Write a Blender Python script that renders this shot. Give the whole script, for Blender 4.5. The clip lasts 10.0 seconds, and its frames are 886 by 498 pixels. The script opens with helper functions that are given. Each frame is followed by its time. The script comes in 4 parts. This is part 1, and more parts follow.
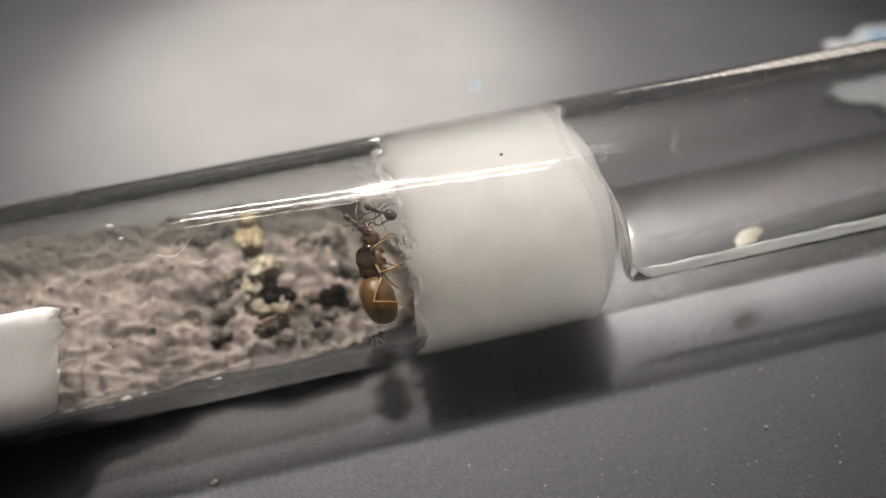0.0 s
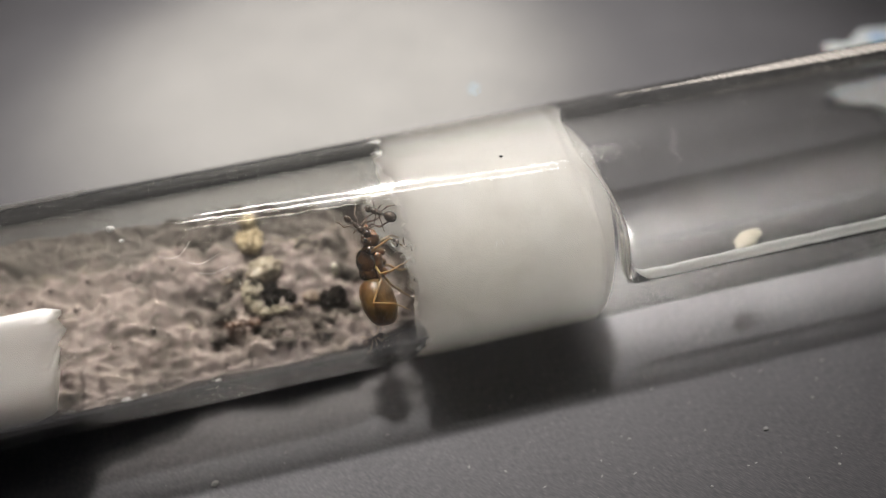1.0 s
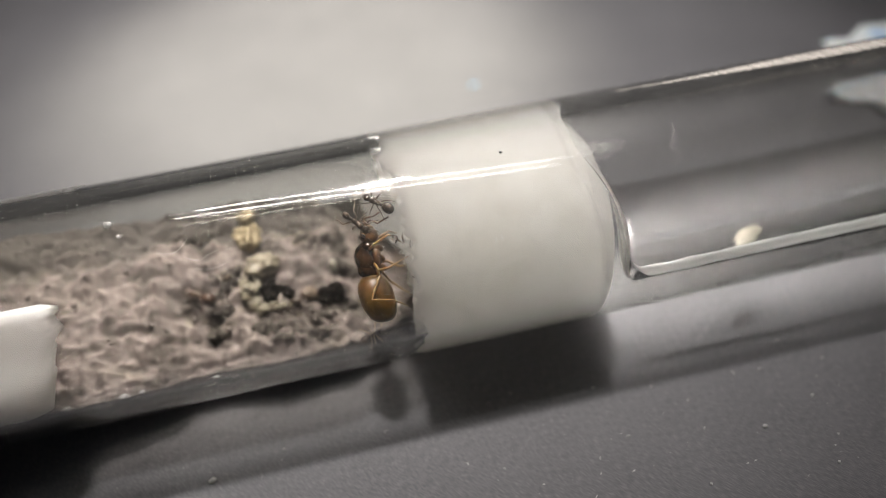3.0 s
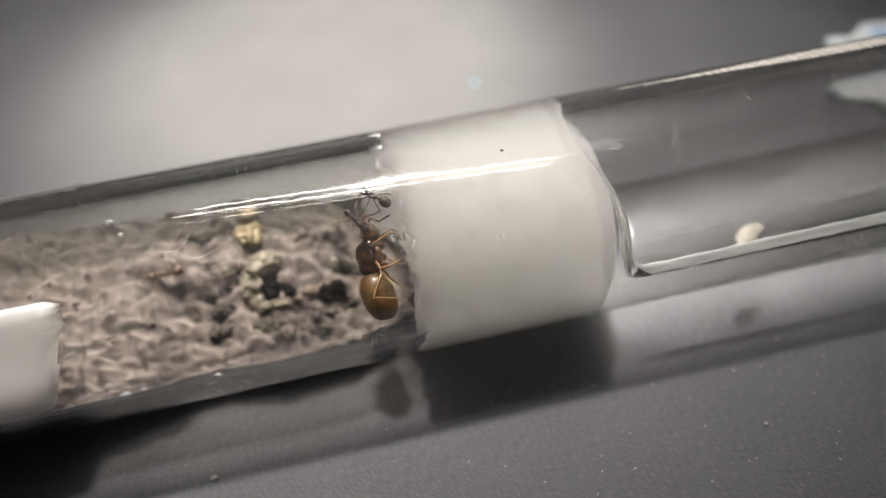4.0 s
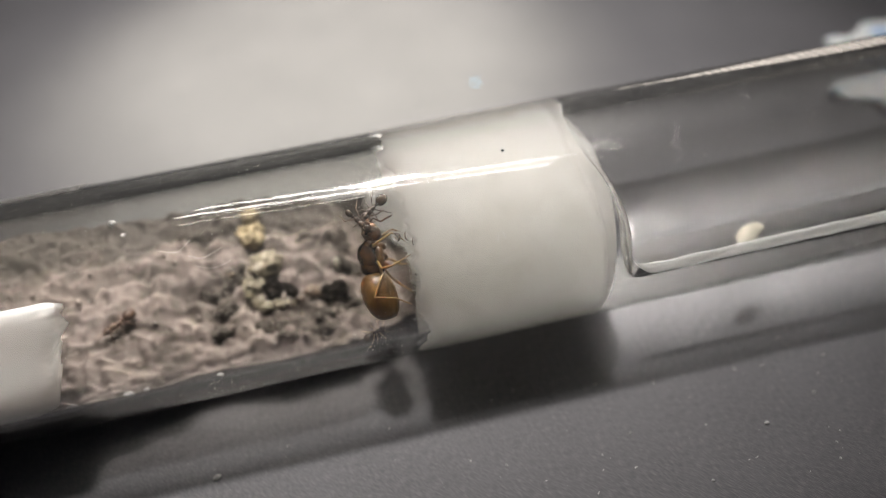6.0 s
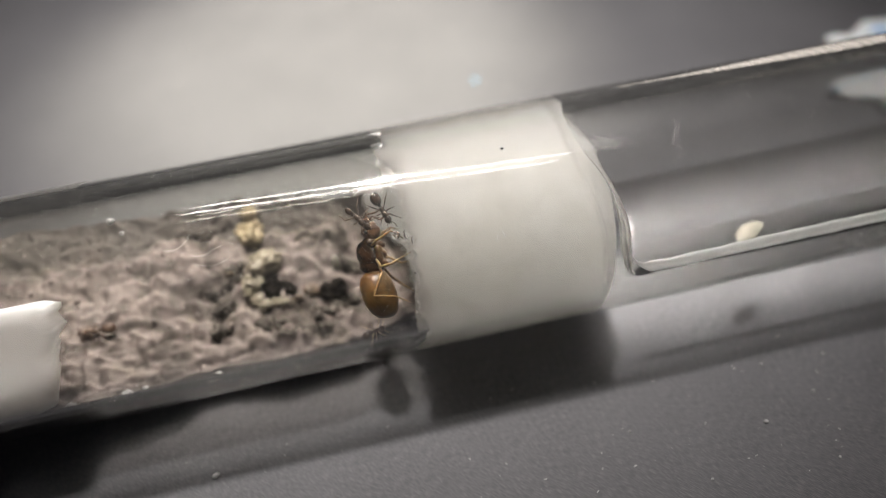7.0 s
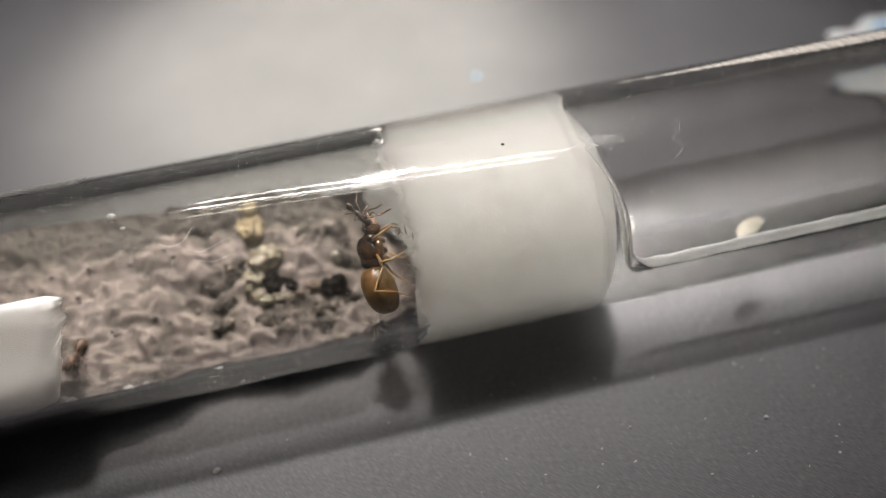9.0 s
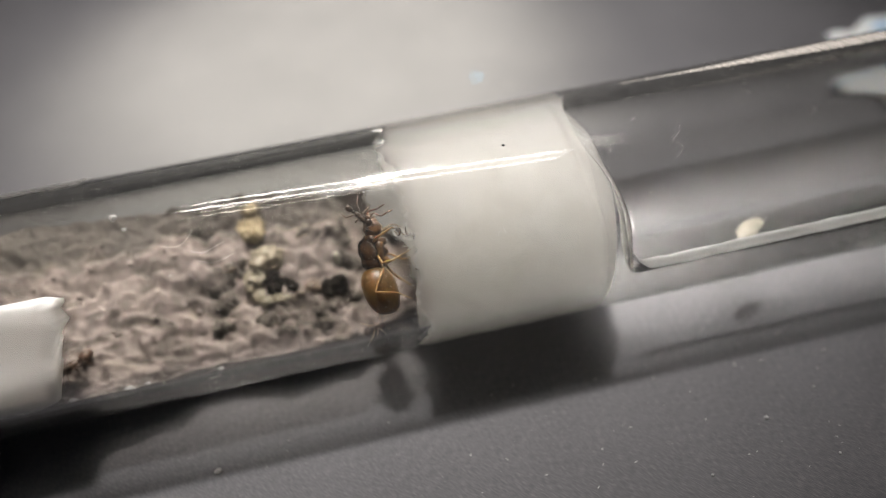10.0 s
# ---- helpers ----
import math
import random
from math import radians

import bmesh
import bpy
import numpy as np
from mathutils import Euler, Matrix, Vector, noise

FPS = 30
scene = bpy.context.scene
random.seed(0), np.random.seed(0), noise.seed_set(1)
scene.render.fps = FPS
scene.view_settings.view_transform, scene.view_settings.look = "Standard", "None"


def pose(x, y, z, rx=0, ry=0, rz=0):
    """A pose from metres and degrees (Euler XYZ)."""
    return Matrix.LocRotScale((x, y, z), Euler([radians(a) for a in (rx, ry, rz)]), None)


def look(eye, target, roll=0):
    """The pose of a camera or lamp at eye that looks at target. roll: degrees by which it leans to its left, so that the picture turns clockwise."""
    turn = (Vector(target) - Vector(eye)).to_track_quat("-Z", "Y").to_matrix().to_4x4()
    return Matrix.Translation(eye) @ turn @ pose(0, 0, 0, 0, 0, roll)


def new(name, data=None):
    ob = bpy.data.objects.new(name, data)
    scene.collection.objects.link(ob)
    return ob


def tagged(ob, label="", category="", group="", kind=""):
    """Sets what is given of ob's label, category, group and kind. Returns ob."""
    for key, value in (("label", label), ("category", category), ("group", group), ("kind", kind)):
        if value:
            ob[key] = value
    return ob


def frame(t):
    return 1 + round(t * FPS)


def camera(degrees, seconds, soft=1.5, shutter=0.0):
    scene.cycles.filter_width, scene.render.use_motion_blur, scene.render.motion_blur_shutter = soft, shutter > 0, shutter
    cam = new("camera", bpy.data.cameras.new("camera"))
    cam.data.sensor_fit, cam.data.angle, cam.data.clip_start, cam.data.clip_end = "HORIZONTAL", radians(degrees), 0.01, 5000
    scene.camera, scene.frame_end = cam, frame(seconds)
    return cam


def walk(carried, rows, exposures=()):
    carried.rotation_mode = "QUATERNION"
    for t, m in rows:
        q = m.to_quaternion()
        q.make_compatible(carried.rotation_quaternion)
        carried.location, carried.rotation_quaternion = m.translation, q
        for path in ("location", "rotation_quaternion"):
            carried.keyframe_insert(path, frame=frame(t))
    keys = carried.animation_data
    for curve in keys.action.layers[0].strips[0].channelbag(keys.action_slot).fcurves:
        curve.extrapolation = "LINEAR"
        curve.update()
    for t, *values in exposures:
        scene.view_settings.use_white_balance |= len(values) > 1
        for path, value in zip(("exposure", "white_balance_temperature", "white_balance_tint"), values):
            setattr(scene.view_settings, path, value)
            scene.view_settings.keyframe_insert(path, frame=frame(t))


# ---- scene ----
cam = camera(62, 10.0, soft=1.0)
cam.data.dof.use_dof = True
cam.data.dof.focus_distance = 0.0463
cam.data.dof.aperture_fstop = 14.0
walk(cam, [
    (0, pose(-0.00065, -0.03718, 0.04536, 44.079, 3.803, -12.593)),
    (0.5, pose(-0.00066, -0.03723, 0.04541, 44.210, 3.824, -12.583)),
    (1, pose(-0.00064, -0.03724, 0.04542, 44.211, 3.815, -12.587)),
    (1.5, pose(-0.00065, -0.03716, 0.04534, 44.191, 3.771, -12.635)),
    (2, pose(-0.00063, -0.03711, 0.04529, 44.027, 3.698, -12.606)),
    (2.5, pose(-0.00063, -0.03708, 0.04525, 43.988, 3.679, -12.610)),
    (4, pose(-0.00064, -0.03711, 0.04528, 43.789, 3.737, -12.503)),
    (4.5, pose(-0.00065, -0.03713, 0.04531, 43.772, 3.789, -12.491)),
    (5, pose(-0.00066, -0.03722, 0.04540, 43.824, 3.853, -12.516)),
    (5.5, pose(-0.00065, -0.03724, 0.04542, 43.792, 3.915, -12.509)),
    (7, pose(-0.00063, -0.03717, 0.04535, 43.628, 3.832, -12.516)),
    (7.5, pose(-0.00062, -0.03713, 0.04531, 43.471, 3.812, -12.517)),
    (8, pose(-0.00064, -0.03713, 0.04531, 43.389, 3.823, -12.522)),
    (8.5, pose(-0.00062, -0.03715, 0.04533, 43.290, 3.822, -12.485)),
    (9, pose(-0.00064, -0.03719, 0.04537, 43.304, 3.834, -12.458)),
    (9.5, pose(-0.00064, -0.03721, 0.04539, 43.312, 3.864, -12.418)),
    (10, pose(-0.00064, -0.03725, 0.04543, 43.369, 3.889, -12.435)),
])

# ---- world and lamp ----
world = bpy.data.worlds.new("dim_room")
scene.world = world
world.use_nodes = True
world.node_tree.nodes["Background"].inputs["Color"].default_value = (0.72, 0.82, 1.0, 1)
world.node_tree.nodes["Background"].inputs["Strength"].default_value = 0.005

LAMP_AT = (0.008, 0.047, 0.180)
# the faint bar-shaped diode strip of the desk lamp, set askew to the tube
bar = bpy.data.lights.new("lamp_bar", "AREA")
bar.shape, bar.size, bar.size_y = "RECTANGLE", 0.128, 0.0035
bar.energy, bar.spread, bar.color = 0.014, radians(120), (1.0, 0.95, 0.89)
# the second strip is added only to draw the glass's second highlight line
for along, across in ((0.0, 0.0), (0.005, -0.0165)):
    new("lamp_bar", bar).matrix_world = pose(*LAMP_AT, 0, 0, -31.3) @ pose(along, across, 0, -12, 0, 0)
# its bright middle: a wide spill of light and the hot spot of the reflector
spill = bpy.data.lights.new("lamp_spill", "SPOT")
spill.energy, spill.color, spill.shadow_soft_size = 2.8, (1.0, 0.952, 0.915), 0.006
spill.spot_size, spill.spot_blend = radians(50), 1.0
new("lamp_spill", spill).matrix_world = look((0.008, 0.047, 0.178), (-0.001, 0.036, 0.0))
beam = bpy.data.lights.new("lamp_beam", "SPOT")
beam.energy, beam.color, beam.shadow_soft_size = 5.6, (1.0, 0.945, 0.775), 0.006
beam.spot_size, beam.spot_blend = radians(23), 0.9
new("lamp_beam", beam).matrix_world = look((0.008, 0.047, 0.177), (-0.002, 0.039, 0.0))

MM = 0.001
R_OUT, R_IN, AXIS = 8.0, 6.75, 8.0
H2 = math.sqrt(0.5)


# ---- small helpers ----
def part(name, bm, material, parent=None, label="", smooth=True):
    """One bmesh in millimetres becomes one mesh object."""
    bmesh.ops.scale(bm, vec=(MM, MM, MM), verts=bm.verts)
    me = bpy.data.meshes.new(name)
    bm.to_mesh(me)
    bm.free()
    if smooth:
        me.polygons.foreach_set("use_smooth", [True] * len(me.polygons))
    me.materials.append(material)
    ob = new(name, me)
    ob.parent = parent
    if label:
        ob["label"] = label
    return ob


def from_lists(verts, faces):
    bm = bmesh.new()
    vs = [bm.verts.new(v) for v in verts]
    for f in faces:
        try:
            bm.faces.new([vs[i] for i in f])
        except ValueError:
            pass
    return bm


def thing(name, label, category, group="", kind=""):
    ob = new(name)
    ob.empty_display_size = 0.001
    return tagged(ob, label, category, group, kind)


def tube_point(x, s, d):
    """From along the tube, up along the window plane and out of it, to millimetres in the room."""
    return Vector((x, (s - d) * H2, AXIS + (s + d) * H2))


def wall_point(x, deg, r):
    """Point on a cylinder round the tube's axis; 0 degrees is the top, positive towards the viewer."""
    a = radians(deg)
    return Vector((x, -r * math.sin(a), AXIS + r * math.cos(a)))


def fbm(p, octaves=4, gain=0.5):
    v, a = 0.0, 1.0
    p = Vector(p)
    for _ in range(octaves):
        v += a * noise.noise(p)
        a *= gain
        p = p * 2.03 + Vector((3.1, 1.7, 5.3))
    return v


def smooth01(a, b, v):
    t = max(0.0, min(1.0, (v - a) / (b - a)))
    return t * t * (3 - 2 * t)


def blob(bm, centre, size, turn=None, seg=16, rings=10, rough=0.0, freq=1.0, seed=0.0):
    """An ellipsoid, lumpy by noise."""
    m = (turn or Matrix()).to_3x3()
    c, s = Vector(centre), Vector(size)
    rows = []
    for i in range(rings + 1):
        th = math.pi * i / rings
        row = []
        for j in range(seg if 0 < i < rings else 1):
            ph = 2 * math.pi * j / seg
            n = Vector((math.cos(th), math.sin(th) * math.cos(ph), math.sin(th) * math.sin(ph)))
            k = 1 + rough * fbm(n * freq + Vector((seed, seed * 2, 0)), 3)
            row.append(bm.verts.new(c + m @ Vector((n.x * s.x * k, n.y * s.y * k, n.z * s.z * k))))
        rows.append(row)
    for i in range(rings):
        a, b = rows[i], rows[i + 1]
        for j in range(seg):
            k = (j + 1) % seg
            if len(a) == 1:
                bm.faces.new((a[0], b[j], b[k]))
            elif len(b) == 1:
                bm.faces.new((a[j], b[0], a[k]))
            else:
                bm.faces.new((a[j], b[j], b[k], a[k]))


def tube_along(bm, points, radii, seg=8):
    """A round tapered rod along points, closed at its ends."""
    pts = [Vector(p) for p in points]
    rings, side = [], None
    for i, p in enumerate(pts):
        d = (pts[min(i + 1, len(pts) - 1)] - pts[max(i - 1, 0)]).normalized()
        if side is None:
            side = d.orthogonal().normalized()
        side = (side - d * side.dot(d)).normalized()
        up = d.cross(side)
        rings.append([bm.verts.new(p + (side * math.cos(2 * math.pi * j / seg) + up * math.sin(2 * math.pi * j / seg)) * radii[i]) for j in range(seg)])
    for a, b in zip(rings, rings[1:]):
        for j in range(seg):
            k = (j + 1) % seg
            bm.faces.new((a[j], a[k], b[k], b[j]))
    bm.faces.new(rings[0][::-1])
    bm.faces.new(rings[-1])


def curve_points(points, n):
    """Smooth points through the given ones."""
    pts = [Vector(p) for p in points]
    out = []
    for i in range(len(pts) - 1):
        p0, p1, p2, p3 = pts[max(i - 1, 0)], pts[i], pts[i + 1], pts[min(i + 2, len(pts) - 1)]
        for k in range(n):
            t = k / n
            out.append(0.5 * (2 * p1 + (p2 - p0) * t + (2 * p0 - 5 * p1 + 4 * p2 - p3) * t * t + (3 * p1 - p0 - 3 * p2 + p3) * t ** 3))
    out.append(pts[-1])
    return out


# ---- materials ----
class Mat:
    """A node material under construction; coordinates are the object's own, in millimetres."""

    def __init__(self, name):
        self.m = bpy.data.materials.new(name)
        self.m.use_nodes = True
        self.t = self.m.node_tree
        self.out = self.t.nodes["Material Output"]
        self.b = self.t.nodes["Principled BSDF"]
        co = self.node("ShaderNodeTexCoord")
        mp = self.node("ShaderNodeMapping")
        mp.inputs["Scale"].default_value = (1000, 1000, 1000)
        self.link(co.outputs["Object"], mp.inputs["Vector"])
        self.co = mp.outputs["Vector"]

    def node(self, kind):
        return self.t.nodes.new(kind)

    def link(self, a, b):
        self.t.links.new(a, b)

    def set(self, **kw):
        for k, v in kw.items():
            self.b.inputs[k.replace("_", " ")].default_value = (*v, 1) if isinstance(v, tuple) and len(v) == 3 and "Radius" not in k else v
        return self

    def noise(self, scale, detail=4.0, rough=0.55, stretch=None, turn=None, distort=0.0):
        n = self.node("ShaderNodeTexNoise")
        n.inputs["Scale"].default_value = scale
        n.inputs["Detail"].default_value = detail
        n.inputs["Roughness"].default_value = rough
        n.inputs["Distortion"].default_value = distort
        src = self.co
        if stretch or turn:
            mp = self.node("ShaderNodeMapping")
            mp.inputs["Rotation"].default_value = turn or (0, 0, 0)
            mp.vector_type = "TEXTURE"
            mp.inputs["Scale"].default_value = stretch or (1, 1, 1)
            self.link(src, mp.inputs["Vector"])
            src = mp.outputs["Vector"]
        self.link(src, n.inputs["Vector"])
        return n.outputs["Fac"]

    def ramp(self, fac, *stops):
        r = self.node("ShaderNodeValToRGB")
        e = r.color_ramp.elements
        while len(e) < len(stops):
            e.new(0.5)
        for el, (pos, col) in zip(e, stops):
            el.position = pos
            el.color = (*col, 1) if isinstance(col, tuple) else (col, col, col, 1)
        self.link(fac, r.inputs["Fac"])
        return r.outputs["Color"]

    def mix(self, fac, a, b, how="MIX"):
        n = self.node("ShaderNodeMix")
        n.data_type, n.blend_type = "RGBA", how
        for src, i in ((fac, 0), (a, 6), (b, 7)):
            if isinstance(src, (int, float)):
                n.inputs[i].default_value = src
            elif isinstance(src, tuple):
                n.inputs[i].default_value = (*src, 1)
            else:
                self.link(src, n.inputs[i])
        return n.outputs[2]

    def color(self, out):
        self.link(out, self.b.inputs["Base Color"])
        return self

    def rough(self, out):
        self.link(out, self.b.inputs["Roughness"])
        return self

    def bump(self, height, strength=0.5, dist=0.0001):
        n = self.node("ShaderNodeBump")
        n.inputs["Strength"].default_value = strength
        n.inputs["Distance"].default_value = dist
        self.link(height, n.inputs["Height"])
        self.link(n.outputs["Normal"], self.b.inputs["Normal"])
        return self


def make_materials():
    d = {}
    # dark matt table covering with fine diagonal brushing
    m = Mat("dark_brushed_table")
    brushed = m.noise(4.2, 4, 0.65, (2.2, 0.26, 1.0), (0, 0, radians(-50)))
    cloud = m.noise(0.09, 4, 0.6)
    fine = m.noise(14.0, 2, 0.5)
    base = m.mix(m.ramp(cloud, (0.3, 0.0), (0.7, 1.0)), (0.049, 0.0485, 0.0545), (0.068, 0.067, 0.074))
    base = m.mix(m.ramp(brushed, (0.44, 0.0), (0.64, 0.75)), base, (0.128, 0.124, 0.127))
    m.color(base)
    m.rough(m.ramp(fine, (0.3, 0.55), (0.7, 0.72)))
    m.set(Specular_IOR_Level=0.35)
    m.bump(brushed, 0.4, 0.00005)
    d["table"] = m.m

    # clear glass with faint smears
    m = Mat("clear_glass")
    m.t.nodes.remove(m.b)
    glass = m.node("ShaderNodeBsdfGlass")
    glass.inputs["IOR"].default_value = 1.47
    glass.inputs["Color"].default_value = (0.985, 0.99, 0.985, 1)
    glass.inputs["Roughness"].default_value = 0.0
    smear = m.node("ShaderNodeBsdfAnisotropic")
    smear.inputs["Roughness"].default_value = 0.10
    smear.inputs["Color"].default_value = (1, 1, 1, 1)
    fac = m.ramp(m.noise(0.8, 5, 0.65, (3.0, 1.0, 1.0)), (0.35, 0.0004), (0.75, 0.003))
    mixs = m.node("ShaderNodeMixShader")
    m.link(fac, mixs.inputs["Fac"])
    m.link(glass.outputs["BSDF"], mixs.inputs[1])
    m.link(smear.outputs["BSDF"], mixs.inputs[2])
    m.link(mixs.outputs["Shader"], m.out.inputs["Surface"])
    d["glass"] = m.m

    m = Mat("clear_water")
    m.t.nodes.remove(m.b)
    glass = m.node("ShaderNodeBsdfGlass")
    glass.inputs["IOR"].default_value = 1.333
    glass.inputs["Roughness"].default_value = 0.0
    m.link(glass.outputs["BSDF"], m.out.inputs["Surface"])
    d["water"] = m.m

    # from glass into water
    m = Mat("wet_bore")
    m.t.nodes.remove(m.b)
    glass = m.node("ShaderNodeBsdfGlass")
    glass.inputs["IOR"].default_value = 1.333 / 1.47
    glass.inputs["Roughness"].default_value = 0.0
    m.link(glass.outputs["BSDF"], m.out.inputs["Surface"])
    d["wet_bore"] = m.m

    # wet cotton wool
    m = Mat("wet_cotton")
    cloud = m.noise(0.5, 6, 0.68, None, None, 0.6)
    fibre = m.noise(5.0, 4, 0.7, (1.0, 3.0, 1.0), (0.4, 0.3, 0.5))
    c = m.mix(m.ramp(cloud, (0.3, 0.0), (0.7, 1.0)), (0.61, 0.56, 0.465), (0.725, 0.675, 0.575))
    c = m.mix(m.ramp(m.noise(0.16, 4, 0.6, None, None, 0.4), (0.42, 0.0), (0.66, 0.6)), c, (0.76, 0.71, 0.615))
    c = m.mix(m.ramp(fibre, (0.60, 0.0), (0.78, 0.3)), c, (0.52, 0.48, 0.41))
    m.color(c)
    m.set(Roughness=0.55, Subsurface_Weight=1.0, Subsurface_Scale=0.15, Subsurface_Radius=(1.0, 0.97, 0.92), Specular_IOR_Level=0.1)
    m.bump(fibre, 0.25, 0.00008)
    d["cotton"] = m.m

    # pale porous mineral substrate with soil stains
    m = Mat("porous_substrate")
    mid = m.noise(0.9, 4, 0.55)
    grain = m.noise(6.0, 4, 0.6)
    c = m.mix(m.ramp(mid, (0.35, 0.0), (0.66, 1.0)), (0.090, 0.073, 0.066), (0.178, 0.146, 0.132))
    c = m.mix(m.ramp(m.noise(0.16, 3, 0.5), (0.42, 0.0), (0.62, 0.6)), c, (0.188, 0.153, 0.136))
    c = m.mix(m.ramp(m.noise(0.4, 3, 0.5), (0.60, 0.0), (0.72, 0.5)), c, (0.19, 0.16, 0.118))
    stain = m.noise(0.55, 5, 0.6, (1.9, 1.0, 1.0), None, 0.5)
    c = m.mix(m.ramp(stain, (0.50, 0.0), (0.62, 0.75)), c, (0.050, 0.041, 0.034))
    # darker brown band along the back wall, higher towards the open end
    sep = m.node("ShaderNodeSeparateXYZ")
    m.link(m.co, sep.inputs[0])
    high = m.node("ShaderNodeMath")
    high.operation = "MULTIPLY_ADD"
    high.inputs[1].default_value = -0.075
    m.link(sep.outputs["X"], high.inputs[0])
    m.link(sep.outputs["Y"], high.inputs[2])
    wave = m.node("ShaderNodeMath")
    wave.operation = "MULTIPLY_ADD"
    wave.inputs[1].default_value = 5.5
    m.link(m.noise(0.35, 4, 0.6), wave.inputs[0])
    m.link(high.outputs[0], wave.inputs[2])
    bank = m.node("ShaderNodeMapRange")
    bank.inputs["From Min"].default_value, bank.inputs["From Max"].default_value = 7.1, 8.3
    m.link(wave.outputs[0], bank.inputs["Value"])
    c = m.mix(m.ramp(bank.outputs[0], (0.0, 0.0), (1.0, 0.92)), c, (0.055, 0.047, 0.040))
    c = m.mix(m.ramp(grain, (0.58, 0.0), (0.78, 0.4)), c, (0.075, 0.062, 0.054))
    m.color(c)
    m.set(Roughness=0.8, Specular_IOR_Level=0.3)
    m.bump(grain, 0.3, 0.00008)
    d["substrate"] = m.m

    def plain(key, name, a, b, scale, rough=0.6, bump=0.3, dist=0.00004, spec=0.4, grain=0.0, **more):
        m = Mat(name)
        n = m.noise(scale, 4, 0.6)
        c = m.mix(m.ramp(n, (0.35, 0.0), (0.68, 1.0)), a, b)
        if grain:
            c = m.mix(m.ramp(m.noise(10.0, 4, 0.75), (0.56, 0.0), (0.72, grain)), c, tuple(min(1.0, v * 2.6) for v in b))
        m.color(c)
        m.set(Roughness=rough, Specular_IOR_Level=spec, **more)
        m.bump(n, bump, dist)
        d[key] = m.m

    m = Mat("white_paper_label")
    n = m.noise(1.5, 4, 0.6)
    m.color(m.mix(m.ramp(n, (0.35, 0.0), (0.68, 1.0)), (0.95, 0.945, 0.93), (0.98, 0.975, 0.96)))
    m.set(Roughness=0.75, Specular_IOR_Level=0.3, Subsurface_Weight=1.0, Subsurface_Scale=0.12, Subsurface_Radius=(1.0, 1.0, 1.0))
    m.bump(n, 0.2, 0.00003)
    d["paper"] = m.m
    plain("cream", "cream_crust", (0.13, 0.098, 0.054), (0.225, 0.178, 0.105), 1.2, 0.6, 0.5, 0.0001)
    plain("white", "white_flake", (0.30, 0.28, 0.23), (0.46, 0.43, 0.36), 1.2, 0.5, 0.3, 0.00006)
    plain("shell", "pale_shell", (0.115, 0.095, 0.066), (0.215, 0.185, 0.138), 1.0, 0.45, 0.3, 0.00005)
    plain("pit", "burrow_shade_black", (0.005, 0.004, 0.003), (0.014, 0.011, 0.009), 4.0, 0.9, 0.6, 0.0001, 0.03)
    plain("flake", "pale_brittle_flake", (0.105, 0.088, 0.060), (0.195, 0.168, 0.122), 2.2, 0.45, 0.3, 0.00004)
    plain("soil", "soil_and_shade_brown", (0.022, 0.017, 0.013), (0.062, 0.050, 0.039), 4.0, 0.8, 0.6, 0.0001)
    plain("husk", "brown_husk", (0.04, 0.026, 0.018), (0.11, 0.078, 0.054), 1.5, 0.35, 0.4, 0.00005)
    plain("gaster_q", "amber_gaster", (0.052, 0.025, 0.005), (0.125, 0.062, 0.014), 1.4, 0.42, 0.35, 0.00004, 0.5, 0.5, Subsurface_Weight=0.6, Subsurface_Scale=0.0012, Subsurface_Radius=(1.0, 0.5, 0.2))
    plain("dark_q", "dark_brown_chitin", (0.013, 0.007, 0.004), (0.045, 0.021, 0.008), 1.3, 0.17, 0.2, 0.00002, 0.5, 0.12)
    plain("head_q", "reddish_brown_chitin", (0.05, 0.023, 0.009), (0.115, 0.055, 0.020), 2.0, 0.32, 0.25, 0.00003, 0.5, 0.3, Subsurface_Weight=0.2, Subsurface_Scale=0.0003)
    plain("leg_q", "amber_leg", (0.15, 0.085, 0.030), (0.25, 0.155, 0.062), 3.0, 0.3, 0.1, 0.00001, 0.5, Subsurface_Weight=0.3, Subsurface_Scale=0.0003)
    plain("worker", "dark_worker_chitin", (0.022, 0.014, 0.010), (0.05, 0.033, 0.023), 6.0, 0.25, 0.15, 0.00001, 0.5)
    plain("worker_leg", "brown_worker_leg", (0.06, 0.037, 0.023), (0.11, 0.07, 0.043), 6.0, 0.35, 0.1, 0.00001, 0.5)
    plain("pale_leg", "pale_amber_leg", (0.26, 0.19, 0.12), (0.36, 0.28, 0.19), 6.0, 0.35, 0.1, 0.00001, 0.5)
    plain("runner", "reddish_worker_chitin", (0.042, 0.023, 0.015), (0.095, 0.056, 0.036), 4.0, 0.35, 0.15, 0.00001, 0.5)
    plain("eye", "black_eye", (0.006, 0.006, 0.006), (0.012, 0.011, 0.010), 20.0, 0.15, 0.1, 0.000005, 0.6)
    plain("lint", "blue_lint", (0.10, 0.30, 0.55), (0.20, 0.45, 0.70), 5.0, 0.8, 0.2, 0.00002)
    plain("fibre", "white_fibre", (0.75, 0.72, 0.68), (0.85, 0.83, 0.8), 3.0, 0.5, 0.1, 0.00001)
    plain("dust", "pale_dust", (0.24, 0.237, 0.235), (0.42, 0.413, 0.405), 5.0, 0.7, 0.2, 0.00002)
    plain("black", "black_speck", (0.010, 0.010, 0.010), (0.02, 0.02, 0.02), 10.0, 0.5, 0.2, 0.00001)

